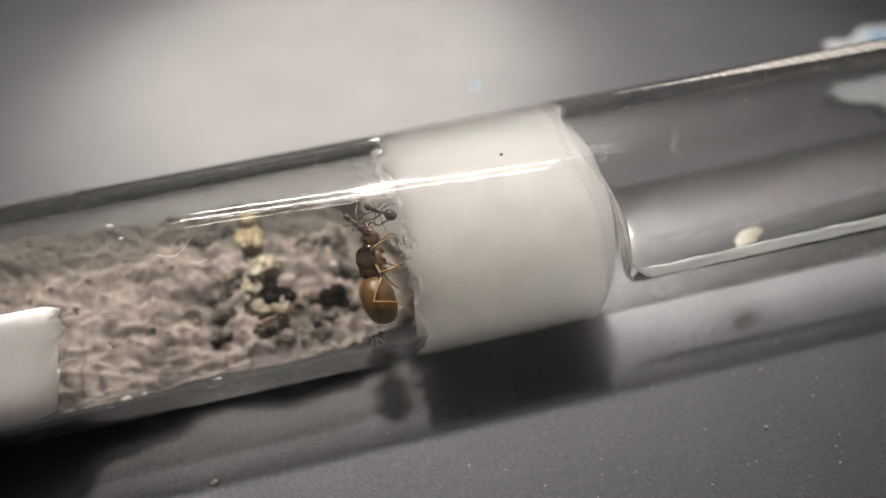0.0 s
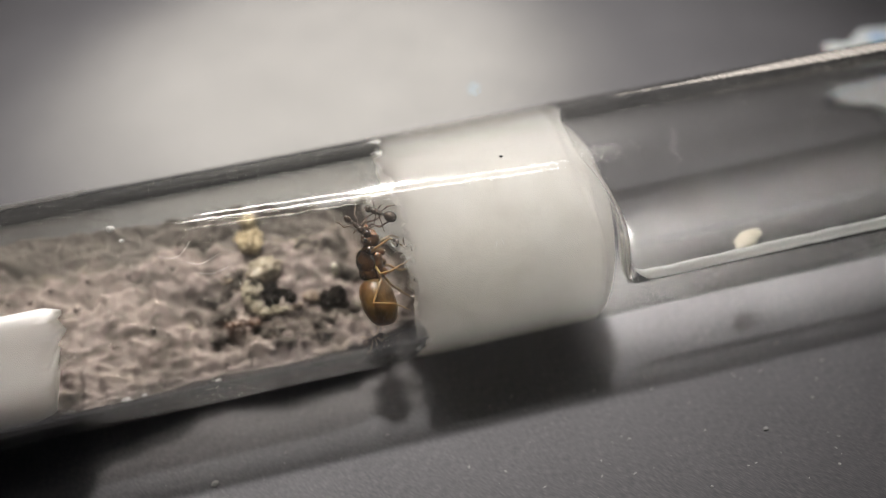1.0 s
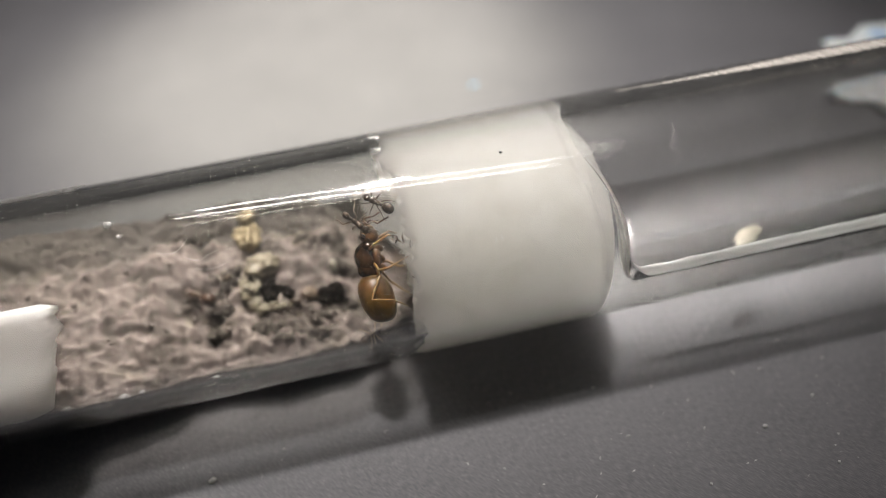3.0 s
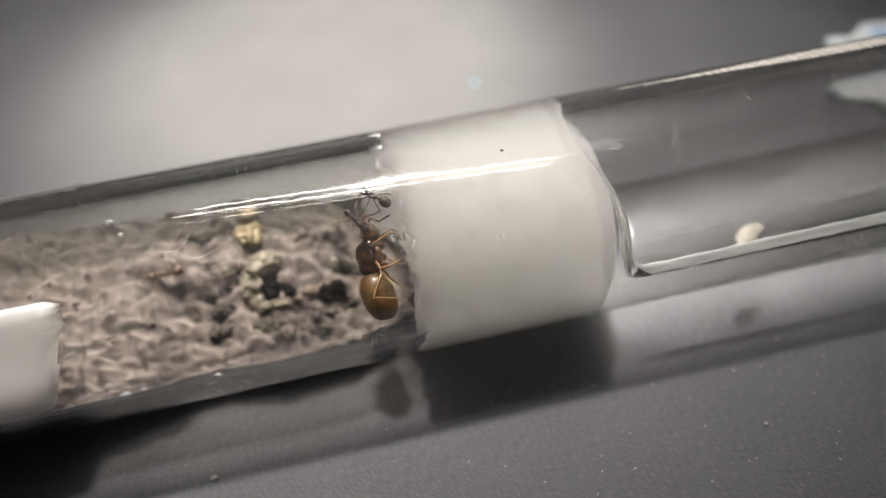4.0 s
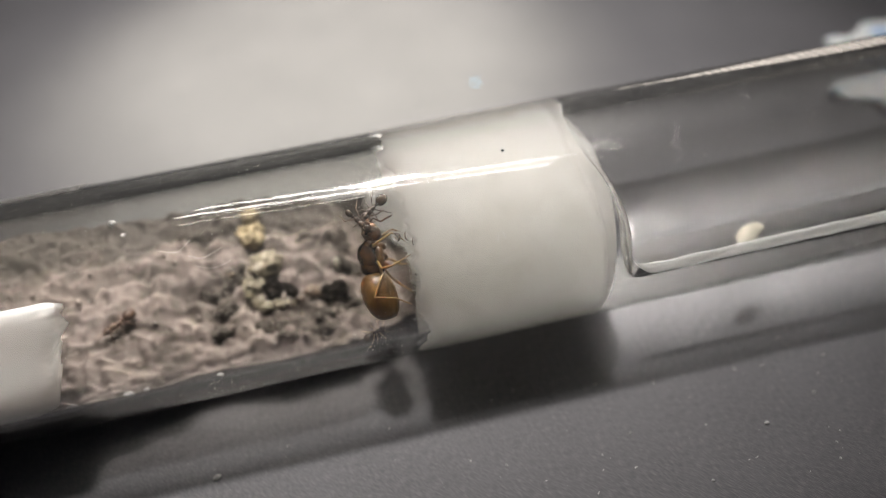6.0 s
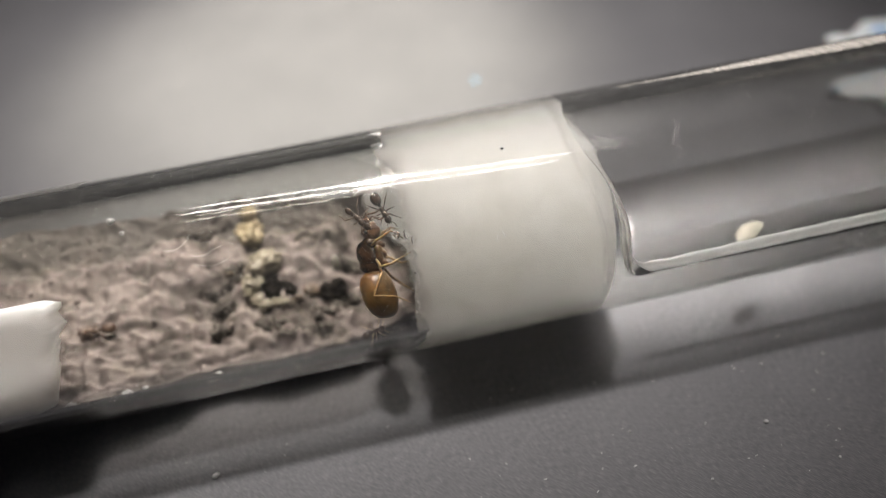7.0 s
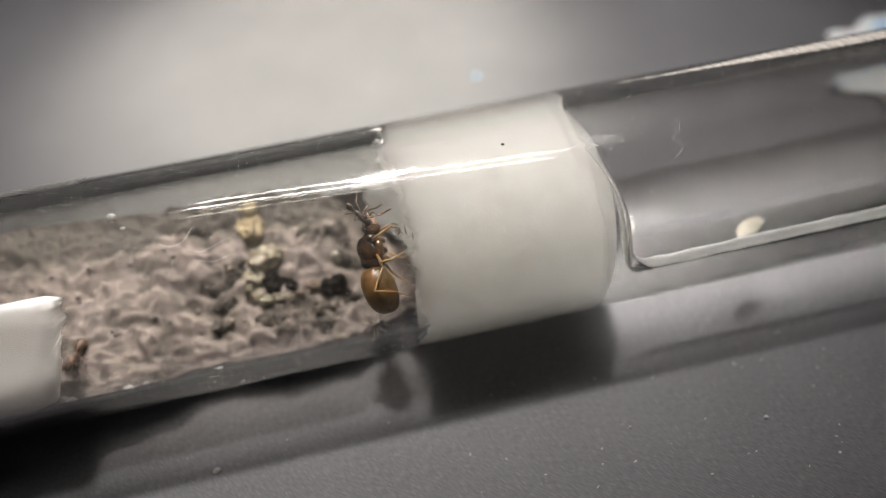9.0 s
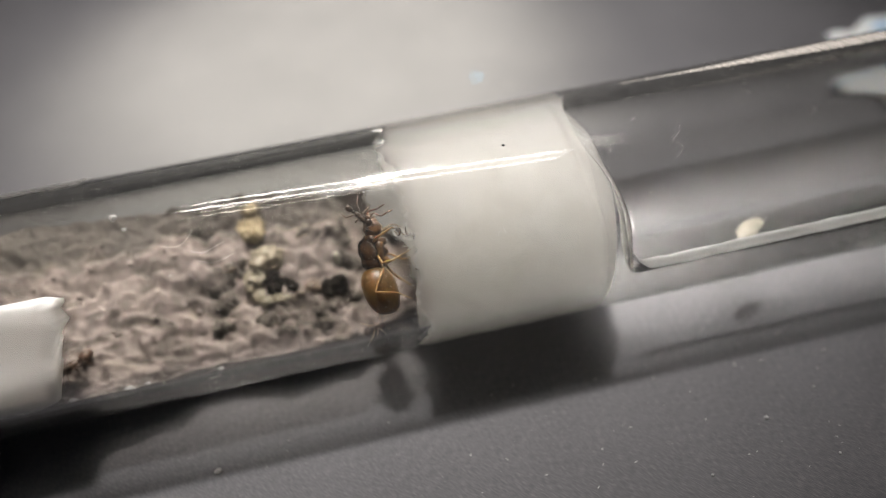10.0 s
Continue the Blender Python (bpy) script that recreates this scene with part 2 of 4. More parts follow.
    def film(key, name, power, top, rough, tint=(1, 1, 1), aniso=False, dust=0.03):
        m = Mat(name)
        m.t.nodes.remove(m.b)
        clear = m.node("ShaderNodeBsdfTransparent")
        clear.inputs["Color"].default_value = (*tint, 1)
        gloss = m.node("ShaderNodeBsdfAnisotropic")
        gloss.inputs["Roughness"].default_value = rough
        if aniso:
            tg = m.node("ShaderNodeTangent")
            tg.direction_type, tg.axis = "RADIAL", "X"
            gloss.inputs["Anisotropy"].default_value = 0.96
            gloss.inputs["Rotation"].default_value = 0.0
            m.link(tg.outputs["Tangent"], gloss.inputs["Tangent"])
        lw = m.node("ShaderNodeLayerWeight")
        pw = m.node("ShaderNodeMath")
        pw.operation = "POWER"
        pw.inputs[1].default_value = power
        ml = m.node("ShaderNodeMath")
        ml.operation = "MULTIPLY_ADD"
        ml.inputs[1].default_value, ml.inputs[2].default_value = top, 0.0005
        m.link(lw.outputs["Facing"], pw.inputs[0])
        m.link(pw.outputs[0], ml.inputs[0])
        mx = m.node("ShaderNodeMixShader")
        m.link(ml.outputs[0], mx.inputs["Fac"])
        m.link(clear.outputs["BSDF"], mx.inputs[1])
        m.link(gloss.outputs["BSDF"], mx.inputs[2])
        # a breath of dust in uneven smears
        haze = m.node("ShaderNodeBsdfDiffuse")
        haze.inputs["Color"].default_value = (0.80, 0.78, 0.75, 1)
        veil = m.node("ShaderNodeMixShader")
        m.link(m.ramp(m.noise(0.45, 5, 0.6, (2.0, 1.0, 1.0)), (0.3, dust * 0.4), (0.72, dust)), veil.inputs["Fac"])
        m.link(mx.outputs["Shader"], veil.inputs[1])
        m.link(haze.outputs["BSDF"], veil.inputs[2])
        m.link(veil.outputs["Shader"], m.out.inputs["Surface"])
        d[key] = m.m

    # tube films: tint and grazing gloss are set to imitate the tube's shade
    film("film", "hazy_shade_film", 1.6, 0.95, 0.014, (0.935, 0.931, 0.924), True)
    film("film_dull", "dull_shade_film", 1.3, 0.70, 0.26, (0.875, 0.87, 0.865))
    film("tape", "clear_tape", 4.0, 0.5, 0.3, (0.97, 0.965, 0.955))

    # brownish see-through tint standing in for shade low in the tube, ragged at its upper edge
    m = Mat("low_wall_shade")
    m.t.nodes.remove(m.b)
    clear = m.node("ShaderNodeBsdfTransparent")
    clear.inputs["Color"].default_value = (0.60, 0.58, 0.56, 1)
    dirt = m.node("ShaderNodeBsdfDiffuse")
    dirt.inputs["Color"].default_value = (0.075, 0.066, 0.058, 1)
    mx = m.node("ShaderNodeMixShader")
    m.link(m.ramp(m.noise(1.6, 5, 0.65, (3.0, 1.0, 1.0)), (0.35, 0.12), (0.7, 0.5)), mx.inputs["Fac"])
    m.link(clear.outputs["BSDF"], mx.inputs[1])
    m.link(dirt.outputs["BSDF"], mx.inputs[2])
    m.link(mx.outputs["Shader"], m.out.inputs["Surface"])
    d["grime"] = m.m

    # whitish strip painted as the bright waterline band, clearer towards its upper edge
    m = Mat("waterline_glint")
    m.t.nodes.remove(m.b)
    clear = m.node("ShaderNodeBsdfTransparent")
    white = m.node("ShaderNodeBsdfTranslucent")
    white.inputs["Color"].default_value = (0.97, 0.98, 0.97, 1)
    matt_white = m.node("ShaderNodeBsdfDiffuse")
    matt_white.inputs["Color"].default_value = (0.97, 0.98, 0.97, 1)
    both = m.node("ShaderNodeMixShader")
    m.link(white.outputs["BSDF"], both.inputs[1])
    m.link(matt_white.outputs["BSDF"], both.inputs[2])
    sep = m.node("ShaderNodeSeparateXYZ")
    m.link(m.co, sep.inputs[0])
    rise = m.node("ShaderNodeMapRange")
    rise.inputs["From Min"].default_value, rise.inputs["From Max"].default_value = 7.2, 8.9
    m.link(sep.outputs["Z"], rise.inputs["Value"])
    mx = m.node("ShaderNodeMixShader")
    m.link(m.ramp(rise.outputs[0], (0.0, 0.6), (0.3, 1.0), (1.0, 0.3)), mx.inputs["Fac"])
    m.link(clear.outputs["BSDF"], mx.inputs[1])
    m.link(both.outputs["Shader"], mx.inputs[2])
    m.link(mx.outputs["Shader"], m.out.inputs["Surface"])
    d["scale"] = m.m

    # streaky cream reflection painted as colour, half see-through
    m = Mat("painted_reflection")
    m.t.nodes.remove(m.b)
    clear = m.node("ShaderNodeBsdfTransparent")
    cream = m.node("ShaderNodeBsdfDiffuse")
    cream.inputs["Color"].default_value = (0.82, 0.77, 0.71, 1)
    mx = m.node("ShaderNodeMixShader")
    m.link(m.ramp(m.noise(0.25, 2, 0.5, (0.1, 1.0, 1.0)), (0.3, 0.24), (0.7, 0.34)), mx.inputs["Fac"])
    m.link(clear.outputs["BSDF"], mx.inputs[1])
    m.link(cream.outputs["BSDF"], mx.inputs[2])
    m.link(mx.outputs["Shader"], m.out.inputs["Surface"])
    d["smear"] = m.m

    m = Mat("white_blue_plastic")
    n = m.noise(0.12, 2, 0.5)
    m.color(m.mix(m.ramp(n, (0.64, 0.0), (0.68, 1.0)), (0.55, 0.57, 0.58), (0.16, 0.36, 0.62)))
    m.set(Roughness=0.3, Subsurface_Weight=0.2, Subsurface_Scale=0.001)
    d["plastic"] = m.m
    return d


M = make_materials()


# ---- large structure ----
def build_ground():
    bm = bmesh.new()
    bmesh.ops.create_cube(bm, size=1.0)
    bmesh.ops.scale(bm, vec=(420, 360, 18), verts=bm.verts)
    bmesh.ops.translate(bm, vec=(10, 40, -9), verts=bm.verts)
    bmesh.ops.bevel(bm, geom=bm.edges[:], offset=3.0, segments=3, affect="EDGES")
    ob = part("ground", bm, M["table"], smooth=False)
    tagged(ob, "dark grey finely brushed table top under a lamp", "table top", kind="structure")


def lathe(profile, seg, flip=False):
    """Surface of revolution round the tube's axis from (x, radius)."""
    verts, faces = [], []
    for x, r in profile:
        for j in range(seg):
            verts.append(wall_point(x, 360 * j / seg, max(r, 1e-4)))
    for i in range(len(profile) - 1):
        for j in range(seg):
            k = (j + 1) % seg
            f = (i * seg + j, i * seg + k, (i + 1) * seg + k, (i + 1) * seg + j)
            faces.append(f[::-1] if flip else f)
    return from_lists(verts, faces)


COTTON_L, COTTON_R = 1.9, 16.2


def cotton_end(r, deg=0.0):
    """Where the plug's rounded back lies, set back at the top."""
    k = min(r, R_IN) / R_IN
    low = smooth01(20, 75, abs(deg + 8))
    return COTTON_R - (2.9 - 1.1 * low) * k ** (5.0 - 1.0 * low)


def build_tube():
    tube = thing("test_tube", "clear glass test tube lying on the table with smears", "test tube")
    prof = [(-78.0, R_IN + 0.15), (-78.3, R_IN + 0.3), (-78.3, 7.85), (-78.0, R_OUT)]
    prof += [(-70 + 4.0 * i, R_OUT) for i in range(35)]
    prof += [(66 + 8 * math.sin(radians(a)), 8 * math.cos(radians(a))) for a in range(6, 91, 7)]
    prof += [(74.0, 0.0)]
    # inner bore, closed inside the cotton
    prof = [(9.0, 0.0), (9.0, R_IN - 0.004)] + [(9.0 - 4.0 * i, R_IN) for i in range(1, 22)] + prof
    body = part("glass_wall", lathe(prof, 160), M["glass"], tube)
    body.visible_shadow = False
    # hazy film added outside; tint and rim stand in for the tube's shade
    coat = [(-76.0 + 3.6 * i, R_OUT + 0.015) for i in range(26)]
    part("tube_shade_film", lathe(coat, 160), M["film"], tube, "thin hazy film added to shade the glass tube")
    # the boundary between the glass and the water behind the plug
    bore = [(9.05, 0.0), (9.05, R_IN)] + [(10 + 4.0 * i, R_IN) for i in range(15)]
    bore += [(66 + R_IN * math.sin(radians(a)), R_IN * math.cos(radians(a))) for a in range(6, 91, 7)] + [(66 + R_IN, 0.0)]
    inner = part("glass_bore", lathe(bore, 160), M["wet_bore"], tube, "wet inner face of the glass")
    inner.visible_shadow = False
    # duller added film; its tint stands in for shade of the water end
    coat = [(14.0 + 4.0 * i, R_OUT + 0.015) for i in range(14)]
    part("tube_shade_film", lathe(coat, 160), M["film_dull"], tube, "dull film added to shade the water end of the tube")
    return tube


LEVEL, CORE = -0.9, 3.3


def bubble_section(deg, k=1.0):
    """Section of the air space: round under the glass, flat on the water, with a meniscus. Gives degrees and radius round the tube's axis."""
    a = radians(deg)
    ca = math.cos(a)
    t = -CORE * ca + math.sqrt(6.6 ** 2 - (CORE * math.sin(a)) ** 2)
    if ca < -0.12:
        flat = (LEVEL - CORE) / ca
        t = -math.log(math.exp(-4.0 * t) + math.exp(-4.0 * flat)) / 4.0
    t *= max(k, 0.002)
    y, z = t * math.sin(a), CORE + t * ca
    return math.degrees(math.atan2(y, z)), math.hypot(y, z)


def build_water():
    seg = 200
    caps = [(0.12 * i, 0.10) for i in range(6)]
    for i in range(1, 19):
        a = math.pi / 2 * i / 18
        caps.append((0.62 + 0.38 * math.sin(a), 0.10 + 2.0 * (1 - math.cos(a))))
    verts, faces, rings = [], [], []
    for k, dx in caps:
        ring = []
        for j in range(seg):
            phi = -180 + 360 * j / seg
            deg, r = bubble_section(phi, k)
            low = smooth01(15, 95, abs(phi))
            out = 0.10 + (dx - 0.10) * (0.2 + 0.8 * low)
            ring.append((cotton_end(r, deg) + out + 0.25 * low * k * k, deg, r))
        rings.append(ring)
    for x in (22.5, 26.0, 30.0, 36.0, 42.0, 50.0, 58.0, 64.0):
        rings.append([(x, *bubble_section(-180 + 360 * j / seg)) for j in range(seg)])
    for k, x in ((0.9, 66.0), (0.7, 67.3), (0.4, 68.4), (0.002, 69.0)):
        rings.append([(x, *bubble_section(-180 + 360 * j / seg, k)) for j in range(seg)])
    for ring in rings:
        for x, deg, r in ring:
            verts.append(wall_point(x, deg, r))
    for i in range(len(rings) - 1):
        for j in range(seg):
            k = (j + 1) % seg
            faces.append((i * seg + k, i * seg + j, (i + 1) * seg + j, (i + 1) * seg + k))
    bm = from_lists(verts, faces)
    ob = part("water", bm, M["water"])
    ob.visible_shadow = False
    tagged(ob, "clear water with a long air bubble behind the cotton plug", "water")


def bead(line, n, half, high, r, seg=10):
    """A low bead laid along the glass through (x, degrees); half(x) is its half width in degrees, high(x) its half height."""
    bm = bmesh.new()
    rings = []
    for x, mid, _ in curve_points([(x, deg, 0) for x, deg in line], n):
        ring = []
        for j in range(seg):
            a = 2 * math.pi * j / seg
            ring.append(bm.verts.new(wall_point(x, mid + half(x) * math.cos(a), r + high(x) * math.sin(a))))
        rings.append(ring)
    for a, b in zip(rings, rings[1:]):
        for j in range(seg):
            k = (j + 1) % seg
            bm.faces.new((a[j], b[j], b[k], a[k]))
    bmesh.ops.recalc_face_normals(bm, faces=bm.faces)
    return bm


def build_glints():
    # white bead standing in for the bright band of light along the water's edge
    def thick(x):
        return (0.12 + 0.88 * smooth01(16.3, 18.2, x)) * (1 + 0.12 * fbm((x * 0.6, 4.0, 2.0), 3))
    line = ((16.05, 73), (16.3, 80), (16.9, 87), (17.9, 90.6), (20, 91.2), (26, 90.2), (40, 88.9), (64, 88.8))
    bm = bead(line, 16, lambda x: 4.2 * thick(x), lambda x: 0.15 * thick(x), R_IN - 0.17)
    tagged(part("glint_line", bm, M["scale"]), "white strip painted as the bright band at the water's edge", "scale")
    # a cream streak painted as a reflection along the upper side, wider towards the closed end
    line = ((18.5, -20), (23, -18.6), (28, -18.3), (34, -18.5), (42, -18.5), (52, -18.5), (64, -18.5))
    bm = bead(line, 12, lambda x: 0.4 + 6.2 * smooth01(19, 36, x), lambda x: 0.02, R_OUT + 0.04)
    tagged(part("smear", bm, M["smear"]), "cream streak painted as a reflection on the glass tube", "smear")


def build_cotton():
    seg = 220
    rings = []
    # ragged front face, then the wall side, then the rounded back
    for k in (0.001, 0.15, 0.3, 0.45, 0.6, 0.72, 0.82, 0.9, 0.95, 0.985):
        rings.append(("front", k))
    for i in range(40):
        rings.append(("side", i / 39))
    for k in (0.97, 0.92, 0.85, 0.76, 0.66, 0.54, 0.4, 0.25, 0.1, 0.001):
        rings.append(("back", k))
    verts, faces = [], []
    r_wall = 7.45
    for kind, k in rings:
        for j in range(seg):
            deg = -180 + 360 * j / seg
            a = radians(deg)
            u = Vector((math.cos(a), math.sin(a), 0))
            ragged = 0.65 * fbm((u.x * 2.2, u.y * 2.2, 4.0), 5, 0.62) + 0.55 * fbm((u.x * 8, u.y * 8, 1.0), 4, 0.65)
            ragged += 0.75 * smooth01(70, 125, deg) - 0.9 * math.exp(-((deg - 118) / 9) ** 2)
            ragged -= 2.8 * smooth01(-88, -98, deg) * smooth01(-138, -120, deg)
            if kind == "front":
                rho = k
                bump = 0.8 * fbm((u.x * rho * 2.5 + 7, u.y * rho * 2.5, 2.0), 5, 0.6)
                x = COTTON_L + ragged * rho ** 3 + bump * (1 - rho ** 6) + 0.7 * (1 - rho * rho)
                r = r_wall * rho
            elif kind == "side":
                x0 = COTTON_L + ragged + 0.02
                x = x0 + (cotton_end(R_IN, deg) - x0) * k
                r = r_wall
            else:
                r = r_wall * k
                x = cotton_end(r, deg) + 0.12 * fbm((u.x * k * 4, u.y * k * 4, 9.0), 3) * (1 - k)
            verts.append(wall_point(x, deg, r))
    for i in range(len(rings) - 1):
        for j in range(seg):
            k = (j + 1) % seg
            faces.append((i * seg + j, i * seg + k, (i + 1) * seg + k, (i + 1) * seg + j))
    ob = part("cotton_plug", from_lists(verts, faces), M["cotton"])
    tagged(ob, "wet off-white cotton wool plug filling the glass tube", "cotton plug")


BED = 6.68
BACK_X, BACK_Z = (-46, -25, -18, -13, -9, -4, -1.5, 1, 4), (2.7, 2.6, 1.75, 1.5, 1.0, 0.35, -1.2, -4.2, -5.0)
FRONT_X, FRONT_Y = (-46, -22, -18.8, -15.4, -13.8, -11.8, -7.7, -3.8, 0, 4), (-5.9, -5.9, -5.8, -5.3, -4.3, -4.35, -5.1, -4.7, -3.6, -3.0)


def bed_front(x):
    return float(np.interp(x, FRONT_X, FRONT_Y)) + 0.25 * fbm((x * 0.5, 7.0, 1.0), 4)


def bed_slope(x, y):
    """The mean surface of the bank: from the low front wall up to the back wall."""
    zb, yf = float(np.interp(x, BACK_X, BACK_Z)), bed_front(x)
    zf = -math.sqrt(max(BED * BED - yf * yf, 0.0))
    yb = math.sqrt(BED * BED - zb * zb)
    u = (y - yf) / (yb - yf)
    return zf + (zb - zf) * max(u, 0.0) ** 1.08


def substrate_height(x, y):
    """Height over the tube's axis of the crumbly floor inside the tube."""
    z = bed_slope(x, y) - 0.15
    calm = 1 - 0.3 * smooth01(-10, -16, x)
    p = Vector((x * 0.20, y * 0.30, 0.0))
    z += 0.7 * fbm(p, 2, 0.5)
    q = Vector((x * 0.62, y * 0.85, 1.7))
    q = q + Vector((noise.noise(q * 1.3), noise.noise(q * 1.3 + Vector((5, 5, 5))), 0)) * 0.35
    d = noise.voronoi(q)[0][0]
    size = 0.6 + 0.5 * noise.noise(q * 0.45 + Vector((3, 1, 7)))
    z += 1.6 * calm * size * (0.40 - min(d, 0.75) ** 1.6)
    d = noise.voronoi(q * 2.2 + Vector((4, 2, 9)))[0][0]
    z += 0.45 * calm * (0.45 - min(d, 0.8) ** 1.8)
    z += 0.45 * fbm((x * 0.8, y * 1.0, 4.0), 4, 0.55)
    # hollow dug in front of the brood
    z -= 0.45 * math.exp(-((x + 7.2) / 1.2) ** 2 - ((y + 0.1) / 0.9) ** 2)
    z -= 0.5 * math.exp(-((x + 3.6) / 1.2) ** 2 - ((y + 0.4) / 0.7) ** 2)
    return z


def build_substrate():
    nx, ny = 330, 130
    verts, faces = [], []
    low = []
    for i in range(nx):
        x = -46 + 49.0 * i / (nx - 1)
        yf = bed_front(x)
        for j in range(ny):
            v = -1 + 2 * j / (ny - 1)
            y = yf + (BED - 0.02 - yf) * (0.5 + 0.5 * math.sin(v * math.pi / 2))
            wall = math.sqrt(max(BED * BED - y * y, 0.0))
            top = substrate_height(x, y)
            edge = smooth01(-3.0, 1.0, x + 0.9 * noise.noise(Vector((y * 0.8, 3.0, 1.0))))
            top = top * (1 - edge) + (-4.6 + 0.5 * fbm((x, y, 5.0), 3)) * edge
            verts.append((x, y, AXIS + min(max(top, -wall + 0.001), wall - 0.03)))
            low.append((x, y, AXIS - wall - 0.002))
    verts += low
    off = nx * ny
    for i in range(nx - 1):
        for j in range(ny - 1):
            a = i * ny + j
            faces.append((a, a + ny, a + ny + 1, a + 1))
            faces.append((off + a, off + a + 1, off + a + ny + 1, off + a + ny))
    bm = from_lists(verts, faces)
    ob = part("substrate", bm, M["substrate"])
    tagged(ob, "crumbly grey porous substrate with brown soil stains", "substrate", kind="stuff")


build_ground()
tube = build_tube()
build_water()
build_glints()
build_cotton()
build_substrate()


# ---- labels and dirt on the tube ----
def wall_patch(x_of, deg0, deg1, x_far, r0, r1, n=40, m=24):
    """A thin curved sheet on the tube from x_far to a ragged edge."""
    bm = bmesh.new()
    grid = []
    for r in (r0, r1):
        g = []
        for i in range(n + 1):
            deg = deg0 + (deg1 - deg0) * i / n
            edge = x_of(deg)
            g.append([bm.verts.new(wall_point(x_far + (edge - x_far) * j / m, deg, r)) for j in range(m + 1)])
        grid.append(g)
    lo, hi = grid
    for i in range(n):
        for j in range(m):
            bm.faces.new((hi[i][j], hi[i + 1][j], hi[i + 1][j + 1], hi[i][j + 1]))
            bm.faces.new((lo[i][j], lo[i][j + 1], lo[i + 1][j + 1], lo[i + 1][j]))
        bm.faces.new((lo[i][m], hi[i][m], hi[i + 1][m], lo[i + 1][m]))
        bm.faces.new((lo[i][0], lo[i + 1][0], hi[i + 1][0], hi[i][0]))
    for j in range(m):
        bm.faces.new((lo[0][j], hi[0][j], hi[0][j + 1], lo[0][j + 1]))
        bm.faces.new((lo[n][j], lo[n][j + 1], hi[n][j + 1], hi[n][j]))
    return bm


def build_labels():
    def torn(deg):
        deg = 40 + (deg - 41) * 59 / 64
        return -19.8 - 1.3 * smooth01(50, 90, deg) - 2.0 * smooth01(88, 101, deg) ** 1.3 + 0.3 * fbm((deg * 0.12, 1.0, 2.0), 5, 0.65)
    # far thicker than paper inwards, so scattered light brightens the side in view
    ob = part("paper_slip", wall_patch(torn, 39.5, 106, -40, 4.4, 6.72, 90), M["paper"])
    tagged(ob, "torn white paper slip pressed inside the glass tube", "paper")

    def cut(deg):
        return -18.0 + 0.05 * fbm((deg * 0.2, 4.0, 2.0), 3)
    ob = part("clear_tape", wall_patch(cut, -75, -22, -40, 8.03, 8.09), M["tape"])
    tagged(ob, "strip of clear adhesive tape on the glass tube", "adhesive tape")


def fibre(name, pts, r, label="thin white cotton fibre clinging to the glass"):
    cp = curve_points(pts, 6)
    bm = bmesh.new()
    tube_along(bm, cp, [r * (0.6 + 0.4 * math.sin(math.pi * (i + 1) / (len(cp) + 1))) for i in range(len(cp))], 6)
    tagged(part(name, bm, M["fibre"]), label, "fibre", "fibres on the tube")


